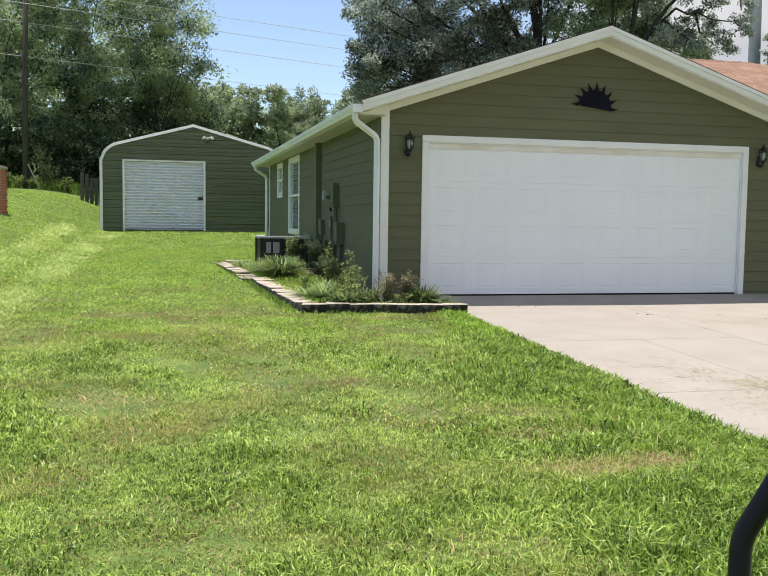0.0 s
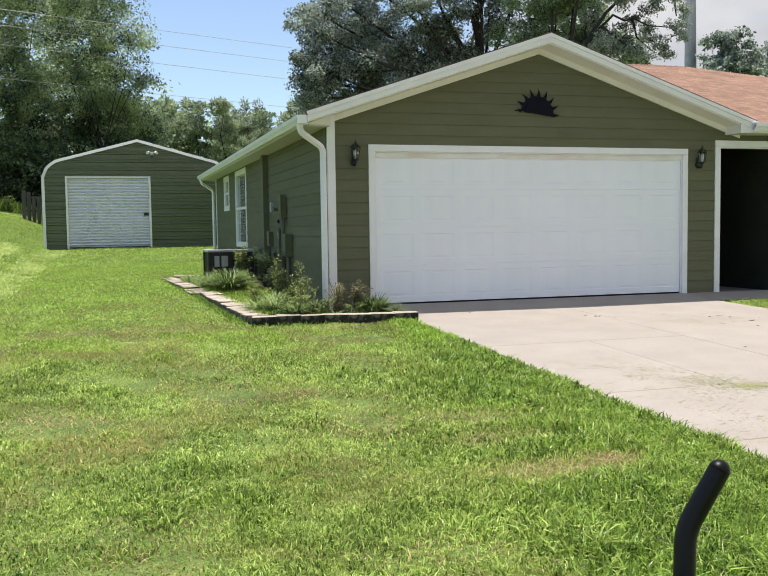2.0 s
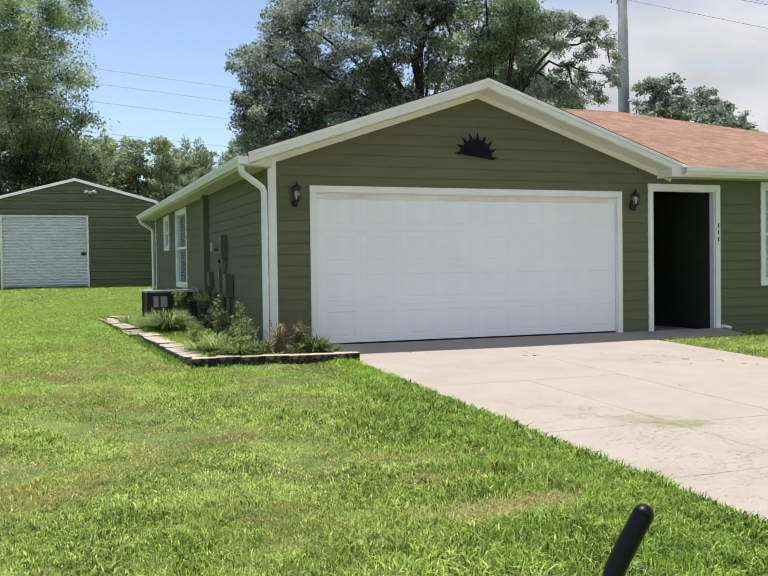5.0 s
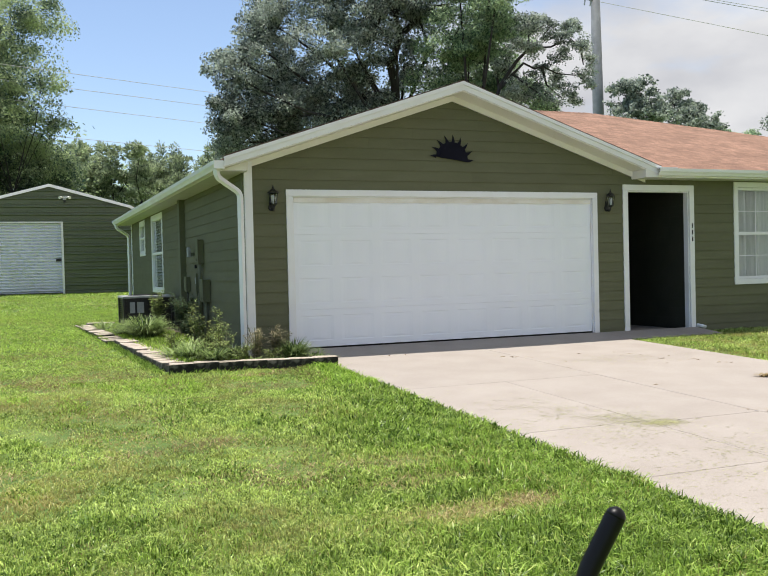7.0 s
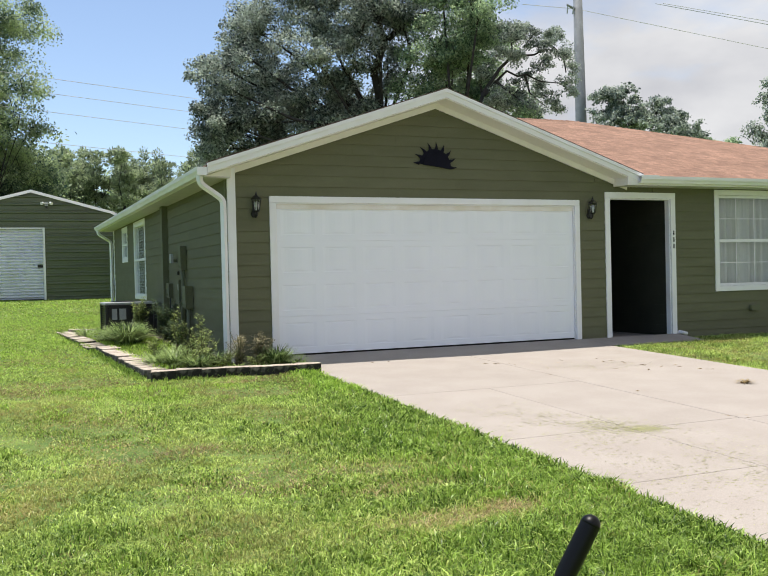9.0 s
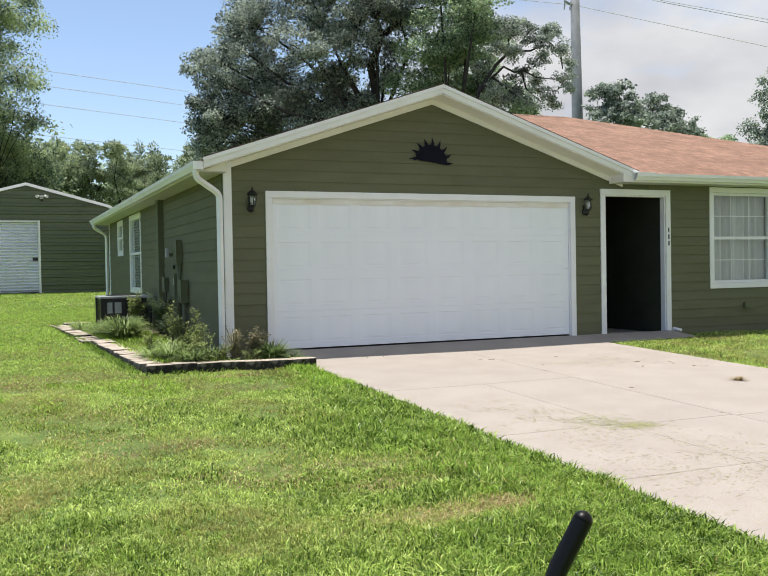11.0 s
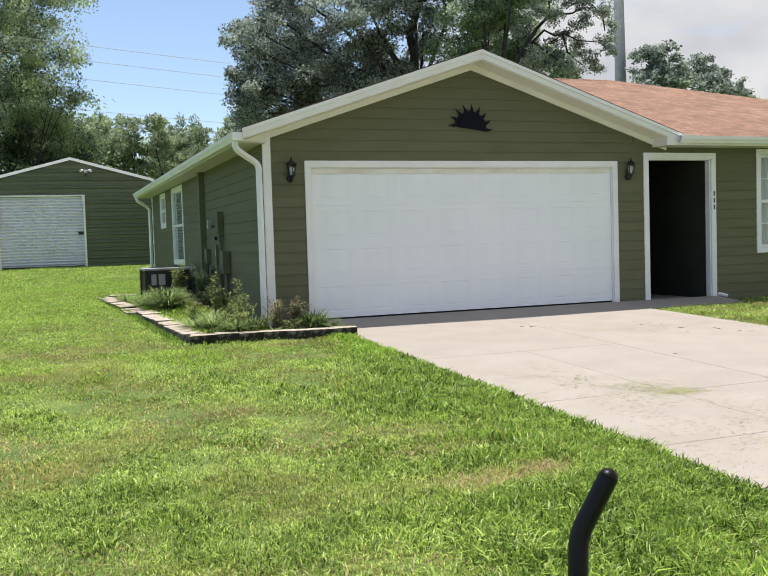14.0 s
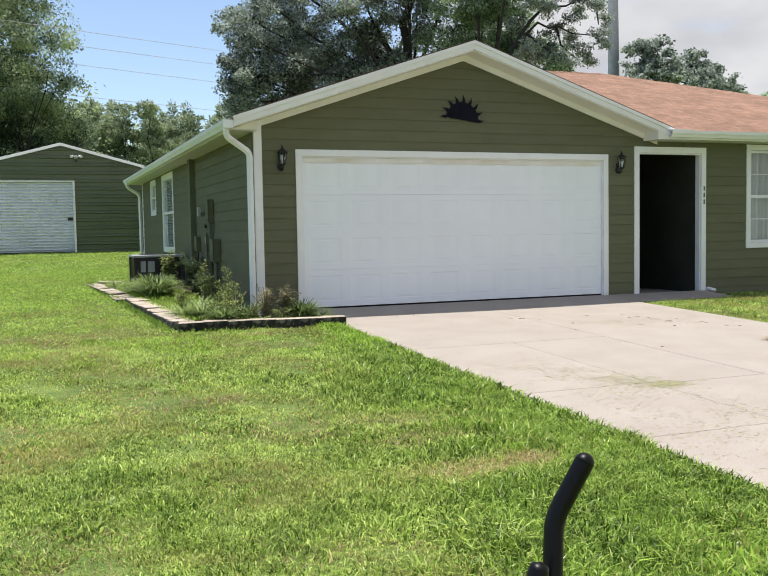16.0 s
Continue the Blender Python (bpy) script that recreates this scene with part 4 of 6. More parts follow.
def build_bed():
    xs, ys = np.arange(-2.3, 0.21, 0.1), np.arange(-1.25, 6.41, 0.1)
    bm = bmesh.new()
    left = lambda y: np.interp(y, [-1.3, -0.9, 3.6, 6.4], [-1.72, -1.72, -2.02, -2.28])
    right = lambda y: WX0 - 0.01 if y > -0.03 else 0.20
    front = lambda x: -1.05 - 0.12 * (x + 1.7) / 2
    for y0, y1 in zip(ys, ys[1:]):
        for x0, x1 in zip(xs, xs[1:]):
            if x0 >= left(y0) - 0.08 and x1 <= right(y1) + 0.03 and y0 > front(x0) - 0.08:
                bm.faces.new([bm.verts.new((x, y, float(bed_height(x, y)))) for x, y in ((x0, y0), (x1, y0), (x1, y1), (x0, y1))])
    bmesh.ops.remove_doubles(bm, verts=bm.verts, dist=1e-4)
    ob = part("bed_soil", bm, SOIL, None, smooth=True)
    tagged(ob, "dark soil of the garden bed along the house", "soil", kind="structure")


build_planter()
build_bed()


# ---- plants ----
def strap_clump(at, n, h, spread, seed, material=STRAP, label="clump of arching strap-leaved plants in the garden bed", w=0.026, name="strap_leaf_plant", category="plant", group="bed plants"):
    g = np.random.default_rng(seed)
    quads = []
    for k in range(n):
        a, rr = g.uniform(0, 2 * math.pi), spread * 0.35 * math.sqrt(g.uniform(0, 1))
        base = np.array([math.cos(a) * rr, math.sin(a) * rr, -0.02])
        a2 = a + g.uniform(-0.7, 0.7)
        out = np.array([math.cos(a2), math.sin(a2), 0])
        L = h * g.uniform(0.7, 1.25)
        lean = g.uniform(0.45, 1.5)
        side = np.array([-out[1], out[0], 0.0])
        prev, ww = base, w * g.uniform(0.7, 1.2)
        segs = 4
        pts = [base]
        for s in range(1, segs + 1):
            u = s / segs
            pts.append(base + out * (spread * lean * u ** 1.5) + np.array([0, 0, L * (u - 0.45 * lean * u ** 2.4)]))
        for s in range(segs):
            w0, w1 = ww * (1 - (s / segs) ** 2 * 0.9), ww * (1 - ((s + 1) / segs) ** 2 * 0.95)
            quads.append([pts[s] - side * w0 / 2, pts[s] + side * w0 / 2, pts[s + 1] + side * w1 / 2, pts[s + 1] - side * w1 / 2])
    ob = quads_object(name, np.array(quads), 4, material)
    ob.location = at
    return tagged(ob, label, category, group)


def leafy_plant(at, h, spread, stems, leaves, size, seed, material, label, name="weed_plant", droop=0.0, group="bed plants"):
    root = thing(name, at, label, "plant", group)
    g = np.random.default_rng(seed)
    bm, quads = bmesh.new(), []
    for _ in range(stems):
        a, u = g.uniform(0, 2 * math.pi), g.uniform(0.1, 1)
        tip = np.array([math.cos(a) * spread * u, math.sin(a) * spread * u, h * g.uniform(0.75, 1.05)])
        mid = tip * np.array([0.35, 0.35, 0.6])
        pts = [np.array([0, 0, -0.04]), mid, tip + np.array([0, 0, -droop * h * u])]
        tube(bm, pts, [0.008, 0.006, 0.003], 4, cap=False)
        for k in range(leaves):
            t = g.uniform(0.15, 1.0)
            p = (pts[0] * (1 - t) ** 2 + 2 * pts[1] * t * (1 - t) + pts[2] * t * t)
            aa, el = g.uniform(0, 2 * math.pi), g.uniform(-0.3, 0.7)
            d = np.array([math.cos(aa) * math.cos(el), math.sin(aa) * math.cos(el), math.sin(el)])
            sd = np.cross(d, [0, 0, 1]) + g.normal(0, 0.2, 3)
            sd /= np.linalg.norm(sd) + 1e-6
            L = size * g.uniform(0.6, 1.2) * (1.15 - 0.5 * t)
            q0 = p + d * 0.01
            quads.append([q0, q0 + d * L * 0.5 + sd * L * 0.17, q0 + d * L + np.array([0, 0, -0.15 * L]), q0 + d * L * 0.5 - sd * L * 0.17])
    part("stem", bm, STEM, root)
    quads_object("leaves", np.array(quads), 4, material, root)
    return root


def bed_at(x, y):
    return (x, y, float(bed_height(np.array(x), np.array(y))) - 0.005)


strap_clump(bed_at(-1.55, 2.9), 900, 0.48, 0.42, 1, w=0.020)
strap_clump(bed_at(-1.78, 3.6), 240, 0.32, 0.34, 2, w=0.018)
strap_clump(bed_at(-2.02, 4.9), 70, 0.28, 0.34, 21, w=0.02)
strap_clump(bed_at(-1.42, -0.50), 320, 0.30, 0.26, 3, w=0.018)
strap_clump(bed_at(-1.20, -0.85), 260, 0.26, 0.24, 4, w=0.018)
strap_clump(bed_at(-0.15, -0.72), 420, 0.33, 0.28, 5, w=0.018)
strap_clump(bed_at(-1.30, 0.25), 240, 0.27, 0.26, 35, w=0.018)
strap_clump(bed_at(-0.92, -0.62), 240, 0.25, 0.24, 36, w=0.016)
strap_clump(bed_at(0.05, -0.85), 70, 0.18, 0.26, 6, w=0.028)
strap_clump(bed_at(-0.42, -0.95), 60, 0.15, 0.22, 22)
strap_clump(bed_at(-0.72, -0.95), 60, 0.15, 0.22, 26)
strap_clump(bed_at(-1.55, -0.15), 80, 0.24, 0.28, 27)
TALL_WEED = "tall green weed with upright leafy stems in the garden bed"
LOW_WEED = "low green weed among the bed plants"
leafy_plant(bed_at(-1.20, 0.55), 0.80, 0.05, 2, 90, 0.070, 8, WEED, TALL_WEED)
leafy_plant(bed_at(-1.12, 0.70), 0.50, 0.13, 4, 70, 0.065, 31, WEED, TALL_WEED)
leafy_plant(bed_at(-0.98, -0.05), 0.66, 0.06, 2, 110, 0.065, 9, WEED, TALL_WEED)
leafy_plant(bed_at(-1.02, -0.20), 0.46, 0.18, 8, 70, 0.065, 32, WEED, TALL_WEED)
leafy_plant(bed_at(-1.00, -0.55), 0.34, 0.24, 8, 45, 0.06, 10, WEED, LOW_WEED)
leafy_plant(bed_at(-0.66, -0.80), 0.44, 0.24, 14, 70, 0.055, 11, RUSTY, "small shrub with grey-brown leaves before the downspout", name="small_shrub")
leafy_plant(bed_at(-0.36, -0.70), 0.52, 0.28, 14, 65, 0.065, 12, RUSTY, "small shrub with reddish-brown leaves before the wall", name="small_shrub", droop=0.2)
leafy_plant(bed_at(-0.85, -0.80), 0.22, 0.25, 9, 40, 0.05, 13, WEED, LOW_WEED)
leafy_plant(bed_at(-1.25, 3.7), 0.78, 0.20, 13, 75, 0.075, 14, WEED, "arching yellow-green shrub before the condenser unit", name="small_shrub", droop=0.12)
leafy_plant(bed_at(-0.88, 3.0), 0.72, 0.30, 16, 90, 0.085, 15, SHADE_LEAF, "dark green shrub against the house wall", name="small_shrub")
leafy_plant(bed_at(-0.90, 2.2), 0.40, 0.26, 12, 70, 0.075, 16, SHADE_LEAF, "dark green shrub against the house wall", name="small_shrub")
leafy_plant(bed_at(-1.48, 0.45), 0.26, 0.24, 8, 50, 0.065, 28, WEED, LOW_WEED)
leafy_plant(bed_at(-0.45, -0.85), 0.20, 0.26, 9, 44, 0.05, 29, WEED, LOW_WEED)
leafy_plant(bed_at(-1.25, -0.55), 0.26, 0.26, 9, 50, 0.06, 30, WEED, LOW_WEED)
leafy_plant(bed_at(-0.98, 0.7), 0.26, 0.22, 8, 46, 0.06, 17, WEED, LOW_WEED)


# ---- things on and by the house ----
def build_condenser():
    X, Y, Z, W, H = -1.20, 5.55, 0.08, 0.86, 0.64
    ac = thing("air_conditioner", (X, Y, Z), "dark outdoor air-conditioning condenser standing in the bed", "air conditioner")
    w = W / 2
    part("base_pad", boxed(-w - 0.06, w + 0.06, -w - 0.06, w + 0.06, -0.10, 0.02, bevel=0.01), CONCRETE, ac, "concrete pad")
    part("coil", boxed(-w + 0.03, w - 0.03, -w + 0.03, w - 0.03, 0.02, H - 0.03), BLACK, ac)
    for sx in (-1, 1):
        for sy in (-1, 1):
            part("corner_post", boxed(sx * w - 0.03, sx * w + 0.03, sy * w - 0.03, sy * w + 0.03, 0.02, H - 0.02, bevel=0.012), BLACK, ac)
    for k in range(14):
        z = 0.06 + k * (H - 0.12) / 13
        bm = bmesh.new()
        for sx, sy in ((0, -1), (0, 1), (-1, 0), (1, 0)):
            if sx:
                box(bm, sx * w - 0.008, sx * w + 0.008, -w + 0.03, w - 0.03, z, z + 0.016)
            else:
                box(bm, -w + 0.03, w - 0.03, sy * w - 0.008, sy * w + 0.008, z, z + 0.016)
        part("louvre", bm, BLACK, ac)
    bm = bmesh.new()
    box(bm, -w - 0.035, w + 0.035, -w - 0.035, w + 0.035, H - 0.03, H + 0.012, bevel=0.012)
    part("top_cover", bm, GREY, ac, "pale grey top cover")
    bm = bmesh.new()
    for k in range(5):
        n, r = 28, 0.07 + 0.06 * k
        tube(bm, [(r * math.cos(2 * math.pi * i / n), r * math.sin(2 * math.pi * i / n), H + 0.02) for i in range(n + 1)], 0.006, 4, cap=False)
    part("fan_grille", bm, BLACK, ac)
    for a, b in ((-0.34, -0.25), (-0.21, -0.09)):
        bm = boxed(a, b, -w - 0.014, -w - 0.009, 0.34, 0.54)
        lab = part("label_plate", bm, GREY, ac, "pale data label")
    part("service_panel", boxed(-w + 0.02, -0.02, -w - 0.009, -w + 0.0, 0.05, H - 0.05, bevel=0.004), BLACK, ac)


build_condenser()


def wall_box(name, y0, y1, d, z0, z1, material, label, conduits=(), lid=True):
    b = thing(name, (WX0 - 0.015, (y0 + y1) / 2, z0), label, "utility box", "utility boxes on the wall")
    hy, h = (y1 - y0) / 2, z1 - z0
    part("body", boxed(-d, 0, -hy, hy, 0, h, bevel=0.008), material, b)
    if lid:
        part("cover", boxed(-d - 0.014, -d - 0.0005, -hy - 0.008, hy + 0.008, 0.02, h + 0.006, bevel=0.005), material, b)
        part("latch", boxed(-d - 0.024, -d - 0.014, -0.012, 0.012, 0.04, 0.08, bevel=0.003), material, b)
    for y, za, zb, r in conduits:
        bm = bmesh.new()
        tube(bm, [(-d * 0.5, y, za - z0), (-d * 0.5, y, zb - z0)], r, 10)
        part("conduit", bm, material, b, "painted conduit pipe", smooth=True)
    return b


wall_box("meter_box", 2.86, 3.08, 0.085, 1.28, 1.67, OLIVE_PLAIN, "olive-painted electric meter box on the side wall", [(-0.01, 0.02, 1.28, 0.032), (-0.11, 0.98, 1.28, 0.009)])
wall_box("disconnect_box", 2.38, 2.62, 0.11, 0.66, 1.02, OLIVE_PLAIN, "olive-painted disconnect box with conduit to the ground", [(-0.04, 0.02, 0.66, 0.030), (0.06, 0.02, 0.66, 0.016)])
_b = wall_box("phone_box", 4.17, 4.40, 0.062, 0.80, 1.06, OLIVE_PLAIN, "olive-painted telephone box on the side wall", lid=True)
_bm = bmesh.new()
tube(_bm, arc_pts([(-0.03, -0.02, 0.0), (-0.03, -0.01, -0.20), (-0.06, 0.12, -0.38), (-0.10, 0.42, -0.50)], 6, 0.12), 0.011, 8)
part("cable", _bm, BLACK, _b, "dark cable sagging to the condenser", smooth=True)
_b = wall_box("small_box", 3.37, 3.46, 0.045, 0.79, 1.12, OLIVE_PLAIN, "narrow olive junction box with a pale tag", [(0.0, 0.2, 0.79, 0.012)], lid=False)
part("tag", boxed(-0.049, -0.0455, -0.03, 0.03, 0.15, 0.26, bevel=0.001), GREY, _b, "pale paper tag")
wall_box("outlet_box", 3.88, 4.04, 0.06, 0.57, 0.69, OLIVE_PLAIN, "olive outdoor outlet cover on the side wall", lid=False)
wall_box("round_plug", 3.52, 3.59, 0.035, 1.205, 1.265, BLACK, "small black wall plug", lid=False)
_b = thing("cable_box", (WX0 - 0.015, 3.72, 1.42), "small pale grey cable box on a bracket", "utility box", "utility boxes on the wall")
part("bracket", boxed(-0.062, 0, -0.02, 0.03, 0.0, 0.055, bevel=0.004), OLIVE_PLAIN, _b)
part("body", boxed(-0.112, -0.0625, -0.03, 0.09, -0.01, 0.15, bevel=0.008), GREY, _b, "pale grey plastic case")


def build_lantern(x, label):
    z = 1.94
    la = thing("wall_lantern", (x, -0.015, z), label, "wall lamp", "lanterns beside the garage door")
    bm = bmesh.new()
    tube(bm, [(0, 0.0, 0.05), (0, -0.018, 0.05)], [0.05, 0.045], 14)
    box(bm, -0.03, 0.03, -0.016, 0, 0.0, 0.16, bevel=0.006)
    part("back_plate", bm, BLACK, la)
    bm = bmesh.new()
    tube(bm, arc_pts([(0, -0.01, 0.03), (0, -0.06, -0.005), (0, -0.10, 0.02), (0, -0.10, 0.07)], 4, 0.03), 0.011, 8)
    part("arm", bm, BLACK, la, smooth=True)
    bm = bmesh.new()
    c = (0, -0.10)
    ring = lambda r, zz, n=6: [(c[0] + r * math.cos(math.pi / 6 + 2 * math.pi * i / n), c[1] + r * math.sin(math.pi / 6 + 2 * math.pi * i / n), zz) for i in range(n)]
    for i in range(6):
        tube(bm, [ring(0.042, 0.085)[i], ring(0.062, 0.235)[i]], 0.005, 5)
    part("cage", bm, BLACK, la)
    bm = bmesh.new()
    tube(bm, [(0, -0.10, 0.062), (0, -0.10, 0.085), (0, -0.10, 0.09)], [0.025, 0.048, 0.044], 6)
    part("base_cup", bm, BLACK, la)
    bm = bmesh.new()
    tube(bm, [(0, -0.10, 0.232), (0, -0.10, 0.242), (0, -0.10, 0.285), (0, -0.10, 0.300), (0, -0.10, 0.315), (0, -0.10, 0.345)], [0.076, 0.078, 0.03, 0.012, 0.014, 0.003], 6)
    part("cap", bm, BLACK, la)
    bm = bmesh.new()
    tube(bm, [(0, -0.10, 0.088), (0, -0.10, 0.232)], [0.038, 0.056], 6)
    g = part("glass", bm, GLASS, la, "clear glass shade")
    g.visible_shadow = False
    bm = bmesh.new()
    tube(bm, [(0, -0.10, 0.09), (0, -0.10, 0.13), (0, -0.10, 0.16), (0, -0.10, 0.20), (0, -0.10, 0.215)], [0.012, 0.014, 0.026, 0.022, 0.004], 10)
    part("bulb", bm, WHITE, la, "white lamp bulb", smooth=True)


build_lantern(-0.205, "black hexagonal wall lantern beside the garage door")
build_lantern(5.245, "black hexagonal wall lantern between garage door and entry")


def build_emblem():
    em = thing("sun_ornament", (2.53, -0.018, 2.70), "dark iron half-sun ornament with flame rays on the gable", "ornament")
    out = [(-0.24, 0.01)]
    n = 9
    for k in range(n):
        a = math.pi * (1 - (k + 0.15) / (n - 0.7))
        for da, r in ((0.10, 0.245), (0.045, 0.29), (-0.005 + 0.05, 0.345), (-0.055, 0.285), (-0.10, 0.245)):
            aa = a + da
            out.append((math.cos(aa) * r * 1.0, max(math.sin(aa) * r * 0.98 + 0.0, -0.02)))
    out.append((0.24, -0.01))
    # drop repeats and keep the outline simple
    clean = []
    for p in out:
        if not clean or (Vector(p) - Vector(clean[-1])).length > 0.004:
            clean.append(p)
    bm = bmesh.new()
    prism(bm, clean, "y", -0.012, -0.004)
    part("plate", bm, EMBLEM, em)
    bm = bmesh.new()
    half = [(0.19 * math.cos(t), 0.19 * math.sin(t)) for t in np.linspace(0, math.pi, 24)]
    prism(bm, half, "y", -0.022, -0.012)
    part("face_disc", bm, EMBLEM, em)
    em.rotation_euler = (0, radians(6), 0)
    em.scale = (1.06, 1, 1.06)


build_emblem()
_v = thing("wall_vent", (8.65, -0.016, 0.36), "small olive outlet cover on the front wall", "outlet cover")
part("body", boxed(-0.10, 0.10, -0.05, 0, 0, 0.10, bevel=0.008), OLIVE_PLAIN, _v)
part("flap", boxed(-0.105, 0.105, -0.058, -0.0505, 0.0, 0.102, bevel=0.003), OLIVE_PLAIN, _v)
_p = thing("drain_pipe", (7.02, -0.05, -0.02), "short white plastic drain elbow at the foot of the wall", "pipe")
_bm = bmesh.new()
tube(_bm, arc_pts([(0, 0.05, 0.075), (0, -0.03, 0.075), (0.08, -0.05, 0.05)], 4, 0.03), 0.028, 12)
part("elbow", _bm, WHITE, _p, smooth=True)
_bm = bmesh.new()
tube(_bm, [(0, 0.03, 0.075), (0, 0.06, 0.075)], 0.036, 12)
part("collar", _bm, WHITE, _p)


# ---- mower control levers, standing beside the camera ----
def build_lever():
    lv = thing("control_lever", (-2.82, -11.09, float(ground_z(-2.82, -11.09))), "black rubber-gripped control levers of a mower on the lawn", "lever")
    o = lv.location
    tip, bend, low = Vector((-2.763, -11.071, 0.812)), Vector((-2.803, -11.065, 0.744)), Vector((-2.817, -11.082, 0.650))
    foot = Vector((-2.84, -11.11, o.z + 0.03))
    axis = (tip - bend).normalized()
    pts = arc_pts([tip, bend, low, foot], 6, 0.017)
    bm = bmesh.new()
    tube(bm, [p - o for p in pts], 0.0125, 20, cap=False)
    part("lever_bar", bm, RUBBER, lv, "black bent lever bar", smooth=True)
    bm = bmesh.new()
    tube(bm, [tip - o + axis * (0.0125 * math.sin(u)) for u in np.linspace(0, 1.5, 8)], [0.0125 * math.cos(u) for u in np.linspace(0, 1.5, 8)], 20)
    part("grip_end", bm, RUBBER, lv, "rounded rubber grip end", smooth=True)
    k = Vector((-2.848, -11.104, 0.700))
    bm = bmesh.new()
    tube(bm, [foot - o + Vector((-0.03, -0.02, 0)), k - o + Vector((-0.012, 0.0, -0.03)), k - o, k - o + Vector((0.002, 0, 0.006)), k - o + Vector((0.003, 0, 0.009))], [0.0125, 0.0125, 0.0125, 0.010, 0.002], 18)
    part("second_lever", bm, RUBBER, lv, "shorter black lever", smooth=True)
    part("base_plate", boxed(-0.10, 0.06, -0.10, 0.06, -0.02, 0.04, bevel=0.008), BLACK, lv, "black metal base plate")


build_lever()


# ---- far things: poles, wires, fence, brick pier ----
def build_wood_pole():
    g = float(ground_z(-8.95, 28.4))
    p = thing("utility_pole", (-8.95, 28.4, g), "weathered grey wooden utility pole at the wood edge", "utility pole")
    bm = bmesh.new()
    tube(bm, [(0, 0, -0.3), (0.05, 0, 5), (0.25, 0, 11.5)], [0.12, 0.105, 0.085], 14)
    part("pole", bm, POLEWOOD, p, smooth=True)
    bm = bmesh.new()
    tube(bm, [(0.12, -0.08, 1.02), (0.60, -0.25, -0.05)], 0.025, 8)
    part("guy_guard", bm, GREY, p, "pale guy wire guard")


# sunlit saplings and weeds along the edge of the woods
for _k, (_x, _y, _h, _w) in enumerate(((-8.35, 29.3, 2.25, 0.70), (-8.05, 29.0, 1.15, 0.45), (-9.15, 28.0, 0.55, 0.35), (-8.6, 28.0, 0.50, 0.35), (-7.3, 28.6, 0.75, 0.40), (-9.6, 28.3, 0.70, 0.35))):
    leafy_plant((_x, _y, float(ground_z(_x, _y))), _h, _w, 9, 26 if _h < 1 else 34, 0.17, 140 + _k, WEED, "tall sunlit sapling at the wood edge" if _h > 1 else "sunlit weeds at the wood edge",
                name="sapling" if _h > 1 else "edge_weed", droop=0.15, group="plants at the wood edge")


def build_steel_pole():
    g = float(ground_z(40.9, 50.0))
    p = thing("transmission_pole", (40.85, 50.0, g), "tall tapered grey steel transmission pole behind the house", "utility pole")
    bm = bmesh.new()
    tube(bm, [(0, 0, -0.5), (0, 0, 10), (-0.2, 0, 32)], [0.53, 0.47, 0.27], 20)
    part("shaft", bm, STEEL, p, smooth=True)
    bm = bmesh.new()
    tube(bm, [(-0.2, 0, 20.6), (-1.3, -0.2, 20.9)], [0.11, 0.08], 8)
    part("arm", bm, STEEL, p)
    for dx in (-1.2, -0.65):
        bm = bmesh.new()
        tube(bm, [(dx, -0.2, 20.85), (dx - 0.1, -0.2, 20.2)], 0.06, 8)
        part("insulator", bm, GREY, p)


def wire(p, q, sag, r, name="power_line"):
    p, q = Vector(p), Vector(q)
    bm = bmesh.new()
    n = 16
    tube(bm, [p.lerp(q, i / n) - Vector((0, 0, sag * 4 * (i / n) * (1 - i / n))) for i in range(n + 1)], r, 4, cap=False)
    return tagged(part(name, bm, WIRE), "thin grey overhead power line strung between poles", "power line", "overhead lines")


build_wood_pole()
build_steel_pole()
for a, b in (((-5.39, 28.0, 9.95), (7.82, 42.0, 11.87)), ((-8.26, 28.0, 9.55), (7.08, 42.0, 11.10)), ((-9.77, 28.0, 8.91), (6.79, 42.0, 10.08)), ((-9.79, 28.0, 7.54), (6.81, 42.0, 8.41))):
    a, b = Vector(a), Vector(b)
    wire(a + (a - b) * 1.2, b + (b - a) * 1.6, 0.0, 0.013)
for a, b in (((35.5, 50.0, 22.4), (40.6, 50.0, 22.5)), ((40.6, 50.0, 22.5), (61.9, 50.0, 20.8)), ((48.7, 50.0, 23.7), (61.9, 50.0, 23.0)), ((49.5, 50.0, 23.8), (61.9, 50.0, 23.3))):
    a, b = Vector(a), Vector(b)
    wire(a if a.x > 45 else a, b + (b - a) * (1.0 if b.x > 45 else 0), 0.0, 0.024)


def build_fence():
    root = thing("picket_fence", (-6.5, 25.0, 1.6), "short run of weathered wooden fence pickets in shade-darkened grey behind the shed", "fence")
    r = random.Random(2)
    for k in range(11):
        x, h = k * 0.175, 1.02 + r.uniform(-0.06, 0.06)
        z = float(ground_z(-6.5 + x, 25.0)) - 1.6
        part("picket", boxed(x, x + 0.14, -0.012, 0.012, z - 0.05, z + h, bevel=0.004), FENCEWOOD, root)
    for z in (0.3, 0.8):
        part("rail", boxed(-0.02, 1.95, 0.013, 0.05, z, z + 0.085), FENCEWOOD, root)


build_fence()


